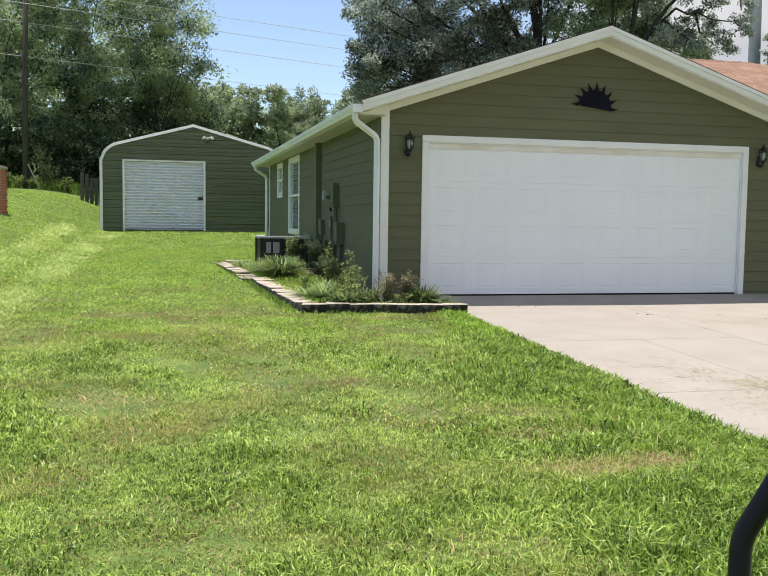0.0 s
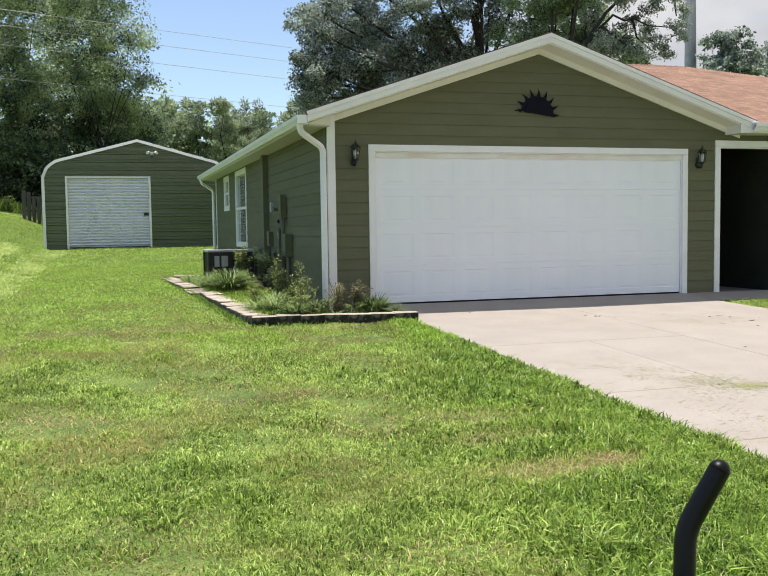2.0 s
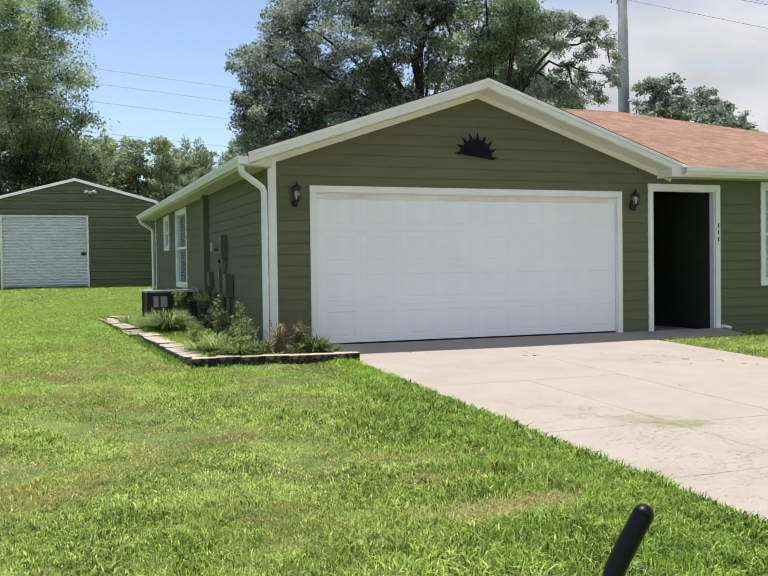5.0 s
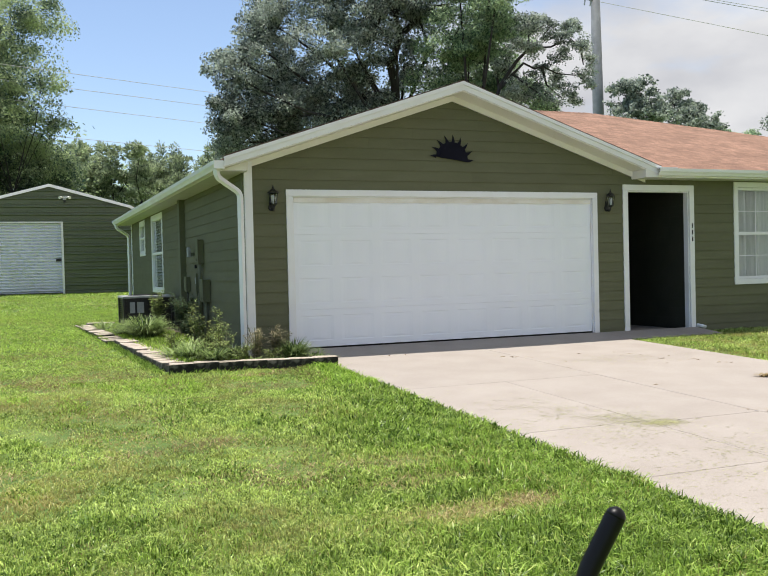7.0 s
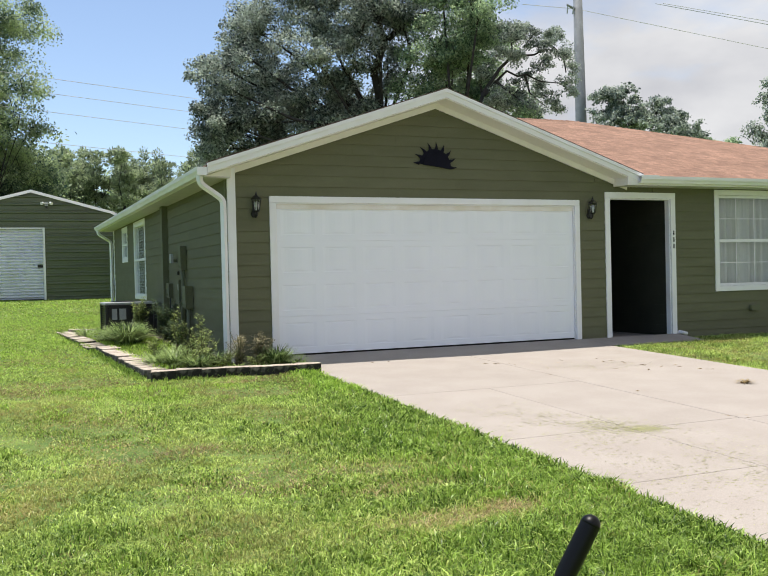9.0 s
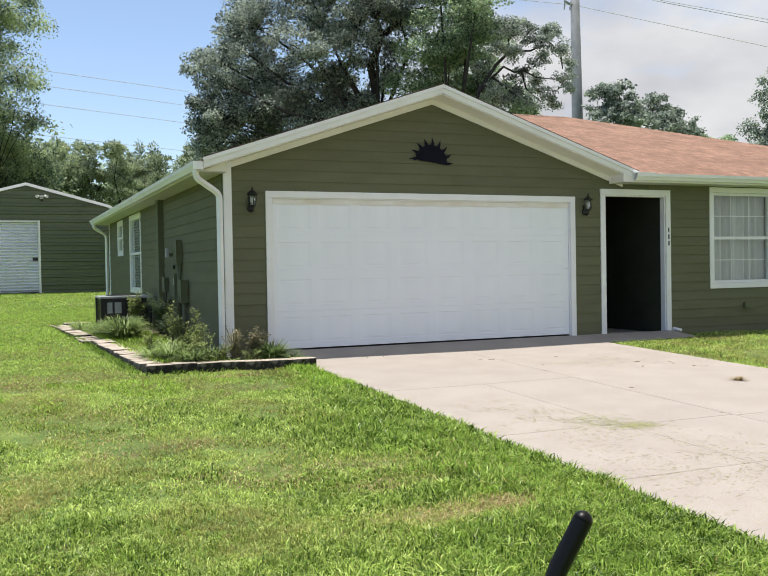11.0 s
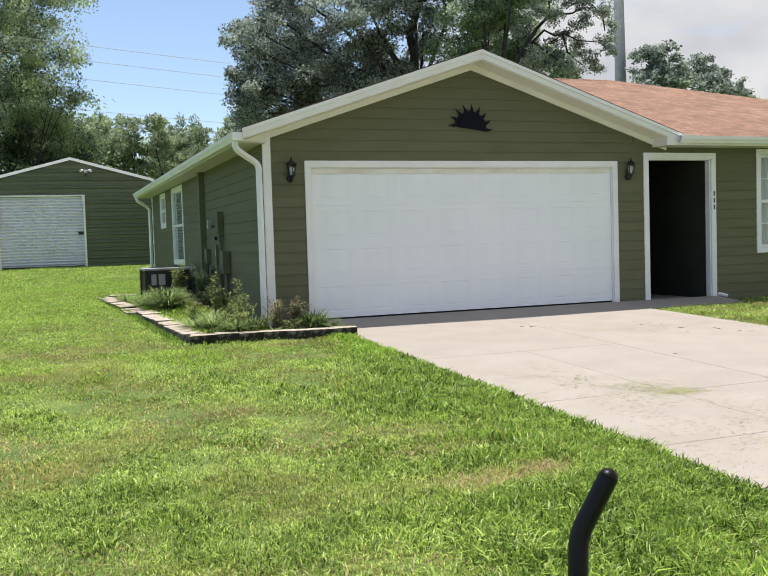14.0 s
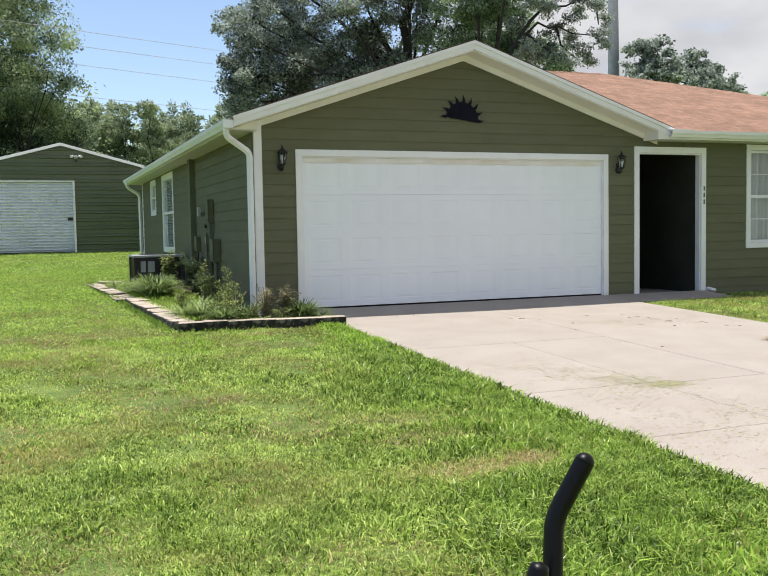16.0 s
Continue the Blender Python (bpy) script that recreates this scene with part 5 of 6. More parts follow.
def build_brick_pier():
    x1, y0 = -7.24, 12.0
    z0 = float(ground_z(-7.4, 12.2))
    pier = thing("brick_pier", (x1, y0, z0), "orange-red brick pier with a flat cap on the lawn", "pier")
    part("core", boxed(-0.592, -0.008, 0.008, 0.592, -0.2, 1.10), GREY, pier, "mortar core")
    shape = mesh_of("brick", boxed(-0.098, 0.098, -0.045, 0.045, -0.029, 0.029, bevel=0.004), BRICK)
    for c in range(15):
        z = 0.03 + c * 0.072
        for side in range(4):
            for k in range(3):
                ob = new("brick", shape)
                ob.parent = pier
                o = -0.195 + k * 0.2 + (0.0 if c % 2 else 0.02)
                cx, cy = -0.3, 0.3
                dx, dy = ((o, -0.255), (0.255, o), (o, 0.255), (-0.255, o))[side]
                ob.matrix_basis = pose(cx + dx, cy + dy, z, 0, 0, 0 if side % 2 == 0 else 90)
    part("cap", boxed(-0.63, 0.03, -0.03, 0.63, 1.10, 1.17, bevel=0.012), BLOCK, pier, "pale concrete cap")


build_brick_pier()


# ---- trees ----
def build_tree(name, base, lobes, label, leaf, tips, per_tip, size, seed, trunk_r=0.30, fork=0.45, clump=0.42, group="", flat=0.8, category="tree", limb_r=0.17, moss=0, limbs=(), own_limbs=True, slim=0.30, needles=False):
    g = np.random.default_rng(seed)
    root = thing(name, base, label, category, group)
    b = np.array(base)
    mean = np.mean([(x, y, z) for x, y, z, _ in lobes], axis=0)
    fk = np.array([b[0] + (mean[0] - b[0]) * 0.35, b[1] + (mean[1] - b[1]) * 0.35, b[2] + (mean[2] - b[2]) * fork])
    if limbs:
        fk = np.array(limbs[0][0])
    bm = bmesh.new()
    mid = (b + fk) / 2 + g.normal(0, 0.25, 3) * np.array([1, 1, 0.2])
    tube(bm, [np.array([0, 0, -0.3]), mid - b, fk - b], [trunk_r * 1.25, trunk_r, trunk_r * 0.8], 10)
    for k, line in enumerate(limbs):
        pts = [np.array(p) + g.normal(0, 0.06, 3) * (0 < i) for i, p in enumerate(line)]
        r0 = trunk_r * (0.72 if k == 0 else 0.5)
        tube(bm, [p - b for p in pts], [max(r0 * (1 - 0.8 * i / (len(pts) - 1)), 0.02) for i in range(len(pts))], 7, cap=False)
    quads = []
    for x, y, z, r in lobes:
        c = np.array([x, y, z])
        if own_limbs:
            m = (fk + c) / 2 + g.normal(0, 0.12, 3) * np.linalg.norm(c - fk) + np.array([0, 0, -0.06 * np.linalg.norm(c - fk)])
            tube(bm, [fk - b, m - b, c - b], [trunk_r * limb_r * 2, trunk_r * limb_r * 1.3, trunk_r * limb_r * 0.6], 6, cap=False)
        n = max(5, int(tips * r * r))
        for k in range(n):
            d = g.normal(0, 1, 3)
            d /= np.linalg.norm(d)
            rad = r * (0.25 + 0.80 * g.uniform(0, 1) ** 0.55)
            t = c + d * rad * np.array([1, 1, flat])
            if k % 3 == 0:
                q = (c + t) / 2 + g.normal(0, 0.12 * r, 3)
                tube(bm, [c - b, q - b, t - b], [max(trunk_r * limb_r * 0.36, 0.02), max(trunk_r * limb_r * 0.22, 0.014), 0.010], 4, cap=False)
            cnt = int(per_tip * g.uniform(0.5, 1.5))
            s = clump * g.uniform(0.65, 1.35)
            e = g.normal(0, 1, (cnt, 3))
            e[:, 2] = np.where(e[:, 2] < 0, e[:, 2] * 0.55, e[:, 2])
            e *= (g.uniform(0, 1, cnt) ** 0.42 / np.linalg.norm(e, axis=1))[:, None]
            p = t + e * s * np.array([1.0, 1.0, 0.72])
            quads.append(needle_quads(g, t - b, p - b, size) if needles else leaf_quads(g, p - b, size, e, slim))
    if moss:
        strands = []
        for _ in range(moss):
            x, y, z, r = lobes[g.integers(len(lobes))]
            d = g.normal(0, 1, 3)
            p = np.array([x, y, z]) + d / np.linalg.norm(d) * r * 0.75 - b
            for _ in range(7):
                q, L, a = p + g.normal(0, 0.09, 3), g.uniform(0.15, 0.5), g.uniform(0, math.pi)
                sd, dr = np.array([math.cos(a), math.sin(a), 0]) * g.uniform(0.012, 0.03), g.normal(0, 0.05, 3) * np.array([1, 1, 0])
                strands.append([q, q - np.array([0, 0, L * 0.4]) + sd, q - np.array([0, 0, L]) + dr, q - np.array([0, 0, L * 0.45]) - sd])
        tagged(quads_object("hanging_moss", np.array(strands), 4, MOSS, root), kind="stuff")
    part("trunk", bm, BARK, root, "dark trunk and limbs", smooth=True)
    quads_object("crown", np.concatenate(quads), 4, leaf, root)
    return root


def unit(v):
    return v / (np.linalg.norm(v, axis=1)[:, None] + 1e-9)


def leaf_quads(g, p, size, out=None, slim=0.30):
    """Leaves that face upwards and out of their clump, each a folded kite."""
    n = len(p)
    nrm = g.normal(0, 0.62, (n, 3)) + np.array([0, 0, 0.42])
    if out is not None:
        nrm = nrm + 0.55 * out
    nrm = unit(nrm)
    d = unit(np.cross(nrm, g.normal(0, 1, (n, 3))) + np.array([0, 0, -0.25]))
    a = unit(np.cross(nrm, d))
    L = (size * g.uniform(0.55, 1.35, n))[:, None]
    W = L * slim
    return np.stack([p, p + d * L * 0.55 + a * W, p + d * L, p + d * L * 0.5 - a * W], axis=1)


def needle_quads(g, centre, p, size):
    """Thin needles that stand out from the middle of their tuft."""
    n = len(p)
    d = unit(p - centre + np.array([0, 0, 0.10]) + g.normal(0, 0.05, (n, 3)))
    a = unit(np.cross(d, g.normal(0, 1, (n, 3))))
    L = (size * g.uniform(0.7, 1.4, n))[:, None]
    W = L * 0.16
    return np.stack([p, p + d * L * 0.5 + a * W, p + d * L, p + d * L * 0.5 - a * W], axis=1)


def base_of(x, y):
    return (x, y, float(ground_z(x, y)))


OAK_A = [(4.7, 21.9, 7.0, 1.4), (4.7, 22.1, 9.1, 1.3), (6.9, 24.0, 8.8, 2.0), (6.4, 22.7, 10.7, 1.6), (7.9, 20.5, 9.3, 1.9), (8.4, 22.3, 7.0, 2.0), (7.6, 21.3, 12.6, 1.6), (9.6, 19.8, 10.8, 2.0), (10.0, 22.7, 8.4, 1.4), (9.1, 20.8, 6.3, 1.5), (10.4, 19.7, 12.7, 1.3), (7.1, 23.2, 6.1, 1.6), (5.1, 23.4, 5.9, 1.4), (10.9, 20.8, 9.2, 1.2), (11.0, 20.2, 11.3, 1.4), (10.9, 22.2, 6.4, 1.2), (6.2, 22.0, 7.6, 1.3), (7.4, 21.6, 7.2, 1.3), (9.6, 21.2, 7.4, 1.1), (5.6, 22.8, 11.0, 1.0), (8.8, 21.0, 11.6, 1.6), (4.25, 22.0, 7.0, 0.9), (4.35, 22.0, 8.5, 0.8), (4.3, 22.2, 6.1, 0.9), (5.1, 22.0, 9.9, 0.9), (5.6, 22.4, 6.6, 1.2)]
OAK_C = [(11.9, 18.6, 9.6, 1.4), (12.1, 19.5, 7.9, 1.4), (13.6, 19.1, 9.3, 1.6), (12.6, 16.9, 10.5, 1.6), (12.0, 18.1, 11.7, 1.3), (14.3, 18.2, 7.6, 1.2), (13.0, 16.6, 12.2, 1.0), (14.1, 16.0, 6.7, 0.7), (13.4, 19.7, 7.3, 1.4), (12.3, 18.0, 8.8, 1.2), (11.6, 18.8, 7.2, 1.1), (13.2, 18.0, 10.3, 1.0)]
OAK_D = [(13.25, 15.3, 9.52, 0.52), (14.49, 16.0, 9.56, 0.43), (16.01, 16.7, 9.96, 0.37), (15.61, 15.65, 8.92, 0.31), (15.32, 16.35, 8.88, 0.31), (13.42, 15.3, 8.69, 0.37), (15.95, 16.0, 8.13, 0.34), (15.4, 16.7, 8.1, 0.37), (16.04, 15.65, 7.63, 0.23), (14.3, 16.35, 8.21, 0.34), (14.01, 15.3, 6.94, 0.46), (13.6, 16.0, 6.98, 0.52), (15.97, 16.7, 7.22, 0.22), (12.84, 15.65, 7.23, 0.49), (12.91, 16.35, 8.17, 0.46), (12.8, 15.3, 8.78, 0.4), (14.0, 16.4, 9.9, 0.45), (15.3, 16.2, 9.7, 0.35), (14.9, 15.8, 9.2, 0.35), (16.1, 16.3, 9.3, 0.3), (15.0, 16.0, 7.5, 0.35), (15.6, 16.2, 7.4, 0.3), (14.7, 15.8, 8.6, 0.28), (16.2, 16.0, 8.6, 0.25), (13.9, 16.2, 7.6, 0.4)]
LIMBS_A = (((10.62, 20.9, 6.6), (10.31, 20.5, 8.28), (10.18, 20.3, 8.94), (10.37, 20.1, 9.61), (10.63, 20.1, 10.2), (10.28, 20.1, 10.84), (10.03, 20.1, 11.48), (9.91, 20.2, 12.5)), ((10.28, 20.1, 10.84), (10.71, 20.1, 11.54), (10.94, 20.1, 12.4)), ((10.63, 20.1, 10.2), (11.54, 19.8, 11.04), (12.4, 19.6, 11.31)))
LIMBS_D = (((12.13, 16.3, 6.13), (12.55, 16.1, 7.38), (13.08, 16.0, 8.36), (13.66, 16.0, 8.9), (14.1, 16.0, 8.86), (14.51, 16.0, 8.96), (14.95, 16.0, 9.2), (15.4, 16.0, 9.27)), ((12.55, 16.1, 7.38), (12.95, 16.0, 7.9), (13.37, 16.0, 8.19), (13.75, 16.0, 8.12), (14.18, 16.0, 8.2), (14.9, 16.0, 8.03), (15.74, 16.0, 7.94), (16.3, 16.0, 7.57)), ((14.18, 16.0, 8.2), (14.41, 16.0, 7.62), (14.87, 16.0, 7.06)), ((13.66, 16.0, 8.9), (13.75, 16.0, 9.36), (14.33, 16.0, 9.72)), ((15.4, 16.0, 9.27), (15.87, 16.0, 8.98), (15.92, 16.0, 8.45)), ((12.95, 16.0, 7.9), (13.5, 15.7, 7.3), (14.0, 15.5, 7.0)))
build_tree("oak_tree", base_of(10.6, 21.6), OAK_A, "large grey-green live oak behind the house", OAK, 12, 300, 0.102, 31, trunk_r=0.26, fork=0.55, clump=0.52, moss=90, limbs=LIMBS_A, group="oaks behind the house")
build_tree("oak_tree", base_of(13.0, 18.6), OAK_C, "bright green broad oak behind the house", OAK_B, 13, 280, 0.100, 32, trunk_r=0.24, fork=0.5, clump=0.50, moss=25, group="oaks behind the house")
build_tree("oak_tree", base_of(14.0, 17.4), OAK_D, "sparse open-branched oak behind the roof", OAK, 60, 120, 0.070, 33, trunk_r=0.11, fork=0.8, clump=0.24, moss=0, slim=0.34, limbs=LIMBS_D, own_limbs=False, group="oaks behind the house")
build_tree("distant_tree", base_of(41.7, 46.0), [(41.7, 47.5, 14.3, 1.7), (41.8, 45.7, 14.6, 1.2), (41.7, 44.7, 12.7, 1.6), (41.0, 46.0, 12.0, 1.8)], "rounded green tree far beyond the roof", OAK, 16, 70, 0.22, 34, group="far trees")
build_tree("distant_tree", base_of(47.4, 46.5), [(46.4, 47.5, 13.8, 1.7), (48.2, 47.6, 13.1, 1.4), (47.3, 44.6, 11.9, 1.1), (46.0, 45.6, 12.0, 1.5), (49.5, 46.5, 11.6, 1.2)], "rounded green tree far beyond the roof", OAK, 16, 70, 0.22, 35, group="far trees")
build_tree("distant_tree", base_of(50.6, 46.3), [(50.3, 46.2, 11.3, 0.9), (51.0, 46.5, 10.9, 0.8), (52.2, 46.0, 10.9, 0.8), (53.4, 46.4, 11.2, 0.9)], "small green trees far beyond the roof", OAK_B, 18, 70, 0.20, 37, group="far trees")
build_tree("distant_tree", base_of(36.8, 25.6), [(36.3, 26.4, 8.6, 0.9), (36.1, 25.3, 9.4, 0.9), (37.4, 25.3, 10.8, 1.8), (37.6, 25.4, 8.4, 1.7), (35.6, 25.4, 7.2, 1.2), (34.6, 25.8, 7.0, 0.9)], "dark green tree beyond the end of the roof", OAK, 16, 95, 0.15, 36, group="far trees")
WOOD_A = [(-2.2, 31.5, 9.6, 1.2), (-3.4, 35.4, 8.9, 1.9), (-4.3, 34.0, 10.7, 2.0), (-1.8, 34.5, 8.6, 0.7), (-3.1, 35.6, 7.0, 1.9), (-4.8, 33.1, 8.0, 2.1), (-2.2, 35.3, 6.2, 1.5), (-3.4, 34.8, 13.0, 2.4), (-5.1, 30.2, 12.3, 2.1)]
WOOD_B = [(-7.4, 39.0, 11.5, 2.5), (-8.4, 36.5, 9.0, 2.4), (-6.6, 37.4, 7.5, 2.4), (-6.1, 34.3, 13.1, 2.6), (-8.7, 37.5, 13.3, 2.8), (-7.0, 36.5, 5.2, 2.1), (-5.5, 40.0, 5.8, 2.0)]
WOOD_C = [(-10.1, 32.4, 9.7, 2.2), (-11.4, 34.2, 8.0, 2.3), (-9.4, 33.7, 6.9, 2.0), (-10.6, 33.8, 12.6, 2.6), (-8.6, 31.3, 13.2, 2.2), (-10.1, 32.5, 5.0, 1.7), (-12.4, 35.5, 5.4, 2.1)]
build_tree("woodland_tree", base_of(-3.6, 34.2), WOOD_A, "tall broadleaved tree at the edge of the woods", WOODS, 5, 430, 0.118, 41, group="woodland trees", trunk_r=0.18, clump=0.78, limb_r=0.07)
build_tree("woodland_tree", base_of(-7.2, 37.4), WOOD_B, "tall broadleaved tree at the edge of the woods", WOODS, 4, 400, 0.132, 42, group="woodland trees", trunk_r=0.20, clump=0.85, limb_r=0.07)
build_tree("woodland_tree", base_of(-10.4, 33.6), WOOD_C, "tall broadleaved tree at the edge of the woods", WOODS, 4, 400, 0.132, 43, group="woodland trees", trunk_r=0.20, clump=0.85, limb_r=0.07)
PINES = [[(0.4, 51.2, 9.1, 1.0), (0.1, 51.3, 7.9, 1.0), (0.3, 50.0, 6.7, 1.2)], [(1.4, 48.7, 8.0, 0.8), (1.4, 48.5, 6.7, 1.0)], [(2.2, 47.4, 8.8, 0.7), (2.4, 47.7, 7.6, 0.9), (2.8, 47.6, 6.5, 1.0)], [(3.9, 46.9, 8.5, 0.8), (4.1, 47.4, 7.5, 0.9), (4.4, 47.2, 6.4, 1.1)], [(6.0, 51.1, 8.1, 0.8), (6.3, 51.4, 7.1, 1.0), (5.4, 50.6, 6.2, 1.1)], [(7.1, 49.0, 8.5, 0.5), (6.9, 48.4, 7.4, 0.8), (7.3, 48.8, 6.3, 1.0)]]
for _k, _l in enumerate(PINES):
    build_tree("pine_tree", base_of(_l[0][0], _l[0][1]), _l, "slender pine in the woods behind the shed", PINE, 20, 150, 0.19, 50 + _k, trunk_r=0.13, fork=0.7, clump=0.30, group="pines behind the shed", flat=1.1, needles=True)
# these bushes wear the shade-toned leaves, so the woods darken downwards
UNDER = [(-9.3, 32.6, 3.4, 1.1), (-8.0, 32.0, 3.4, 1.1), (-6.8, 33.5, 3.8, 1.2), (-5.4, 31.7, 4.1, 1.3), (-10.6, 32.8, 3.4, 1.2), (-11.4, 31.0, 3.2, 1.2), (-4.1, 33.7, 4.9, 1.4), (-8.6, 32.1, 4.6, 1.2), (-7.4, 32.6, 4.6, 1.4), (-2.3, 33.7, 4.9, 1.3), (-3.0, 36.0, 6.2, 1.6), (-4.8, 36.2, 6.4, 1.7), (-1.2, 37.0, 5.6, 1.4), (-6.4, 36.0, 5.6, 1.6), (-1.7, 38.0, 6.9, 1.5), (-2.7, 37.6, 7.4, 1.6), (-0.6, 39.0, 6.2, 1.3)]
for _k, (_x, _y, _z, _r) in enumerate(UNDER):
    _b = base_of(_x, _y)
    build_tree("understory_bush", _b, [(_x, _y, _b[2] + 1.0, _r), (_x + 0.7, _y + 0.6, _b[2] + 2.2, _r * 1.1), (_x - 0.4, _y + 0.8, _z, _r)], "dense shady bush under the woodland trees", SHADE_LEAF, 8, 130, 0.145, 70 + _k, trunk_r=0.08, group="woodland bushes", category="bush", clump=0.6)


# ---- the woods beyond: many uncounted trees ----
def build_far_woods():
    g = np.random.default_rng(91)
    quads, pines = [], []
    for k in range(95):
        x, y = g.uniform(-40, 26), g.uniform(58, 84)
        if k % 2:
            x = g.uniform(-24, 0)
        if x < -1:
            y = g.uniform(41, 62)
        h = g.uniform(6.0, 8.5) + (4.5 if x < -4 else 0) - (1.5 if x > 8 else 0)
        z = float(ground_z(x, y))
        n = 100
        u = g.uniform(0.02, 1, n)
        wide = (1.0 - 0.55 * u) * 2.6
        a = g.uniform(0, 2 * math.pi, n)
        c = np.stack([x + np.cos(a) * wide, y + np.sin(a) * wide, z + u * h], -1)
        e = g.normal(0, 0.32, (n * 11, 3))
        quads.append(leaf_quads(g, np.repeat(c, 11, axis=0) + e, 0.28, e * 2.5))
    # a stand of pines: pointed crowns of round tufts
    for k in range(34):
        x, y = g.uniform(-2.5, 12.5), g.uniform(49, 62)
        z, h = float(ground_z(x, y)), g.uniform(6.4, 8.4) + 0.06 * (y - 50)
        for _ in range(42):
            u = g.uniform(0.15, 1) ** 0.8
            r, a = (1.05 - u) * 1.5 * g.uniform(0.3, 1), g.uniform(0, 2 * math.pi)
            c = np.array([x + math.cos(a) * r, y + math.sin(a) * r, z + u * h])
            e = g.normal(0, 1, (34, 3))
            e = unit(e) * g.uniform(0.05, 0.34, 34)[:, None]
            pines.append(needle_quads(g, c, c + e, 0.24))
    tagged(quads_object("far_woods", np.concatenate(quads), 4, WOODS), "dense dark woods beyond the lawn", "woods", kind="stuff")
    tagged(quads_object("far_pines", np.concatenate(pines), 4, PINE), "stand of grey-green pines behind the shed", "woods", kind="stuff")


build_far_woods()


# ---- lawn grass ----
def blades(g, x, y, z, h, w, lean):
    n = len(x)
    a, b = g.uniform(0, 2 * math.pi, n), g.uniform(0, 2 * math.pi, n)
    out = np.stack([np.cos(a), np.sin(a), np.zeros(n)], -1)
    side = np.stack([np.cos(b), np.sin(b), np.zeros(n)], -1)
    p = np.stack([x, y, z - 0.006], -1)
    hh, ww, ll = h[:, None], w[:, None], lean[:, None]
    up = np.array([0, 0, 1.0])
    tip = p + up * hh + out * (hh * ll)
    mid = p + up * hh * 0.6 + out * (hh * ll * 0.35)
    return np.stack([p - side * ww * 0.35, mid - side * ww * 0.5, tip, mid + side * ww * 0.5], axis=1)


def patches(x, y, size, seed):
    """Smooth random field, 0 to 1, with features of about the given size in metres."""
    g = np.random.default_rng(seed)
    tot = np.zeros(len(x))
    for k, (f, amp) in enumerate(((1.0, 0.6), (2.3, 0.4))):
        grid = g.uniform(0, 1, (97, 97))
        u, v = (x + 40 + 3 * k) / size * f % 96, (y + 40 + 5 * k) / size * f % 96
        i, j = u.astype(int), v.astype(int)
        a, c = u - i, v - j
        a, c = a * a * (3 - 2 * a), c * c * (3 - 2 * c)
        tot += amp * (grid[i, j] * (1 - a) * (1 - c) + grid[i + 1, j] * a * (1 - c) + grid[i, j + 1] * (1 - a) * c + grid[i + 1, j + 1] * a * c)
    return tot


def blade_object(name, p, h, w, lean, curl, g, material):
    """Arched blades, each a quad and a tip: p (n, 3) feet, h heights, w widths, lean and curl of the arch."""
    n = len(p)
    a, b = g.uniform(0, 2 * math.pi, n), g.uniform(0, 2 * math.pi, n)
    out = np.stack([np.cos(a), np.sin(a), np.zeros(n)], -1)
    side = np.stack([np.cos(b), np.sin(b), np.zeros(n)], -1) * (w * 0.5)[:, None]
    hh, ll, cc = h[:, None], lean[:, None], curl[:, None]
    foot = p - np.array([0, 0, 0.006])
    mid = foot + np.array([0, 0, 0.62]) * hh + out * (hh * ll * 0.45)
    tip = foot + np.array([0, 0, 1.0]) * hh * (1 - 0.45 * cc) + out * (hh * (ll + cc))
    v = np.stack([foot - side * 0.7, foot + side * 0.7, mid + side, mid - side, tip], axis=1).astype(np.float32)
    me = bpy.data.meshes.new(name)
    me.vertices.add(n * 5)
    me.vertices.foreach_set("co", v.reshape(-1))
    base = np.arange(n, dtype=np.int32)[:, None] * 5
    loops = (base + np.array([0, 1, 2, 3, 3, 2, 4], dtype=np.int32)[None, :]).reshape(-1)
    me.loops.add(n * 7)
    me.loops.foreach_set("vertex_index", loops.astype(np.int32))
    me.polygons.add(n * 2)
    me.polygons.foreach_set("loop_start", (np.arange(n, dtype=np.int32)[:, None] * 7 + np.array([0, 4], dtype=np.int32)[None, :]).reshape(-1).astype(np.int32))
    me.materials.append(material)
    me.update(calc_edges=True)
    return new(name, me)


# worn tan patches of the lawn: centre, spread, loose blades
DRY_SPOTS = ((-1.12, -7.47, 0.30, 0.13, 1900), (-1.14, -6.77, 0.25, 0.15, 1400), (-0.72, -7.4, 0.14, 0.10, 900), (-1.1, -6.2, 0.35, 0.16, 900), (-2.0, -6.2, 0.3, 0.2, 900), (-3.85, -5.5, 0.25, 0.18, 900), (-2.5, -5.2, 0.4, 0.12, 800), (-2.07, -5.05, 0.2, 0.10, 500), (-1.7, -6.5, 0.3, 0.12, 700), (-3.4, -7.9, 0.3, 0.2, 600), (-2.6, -3.4, 0.6, 0.25, 500), (-2.2, -8.4, 0.3, 0.15, 700), (-0.9, -1.75, 0.35, 0.06, 500))


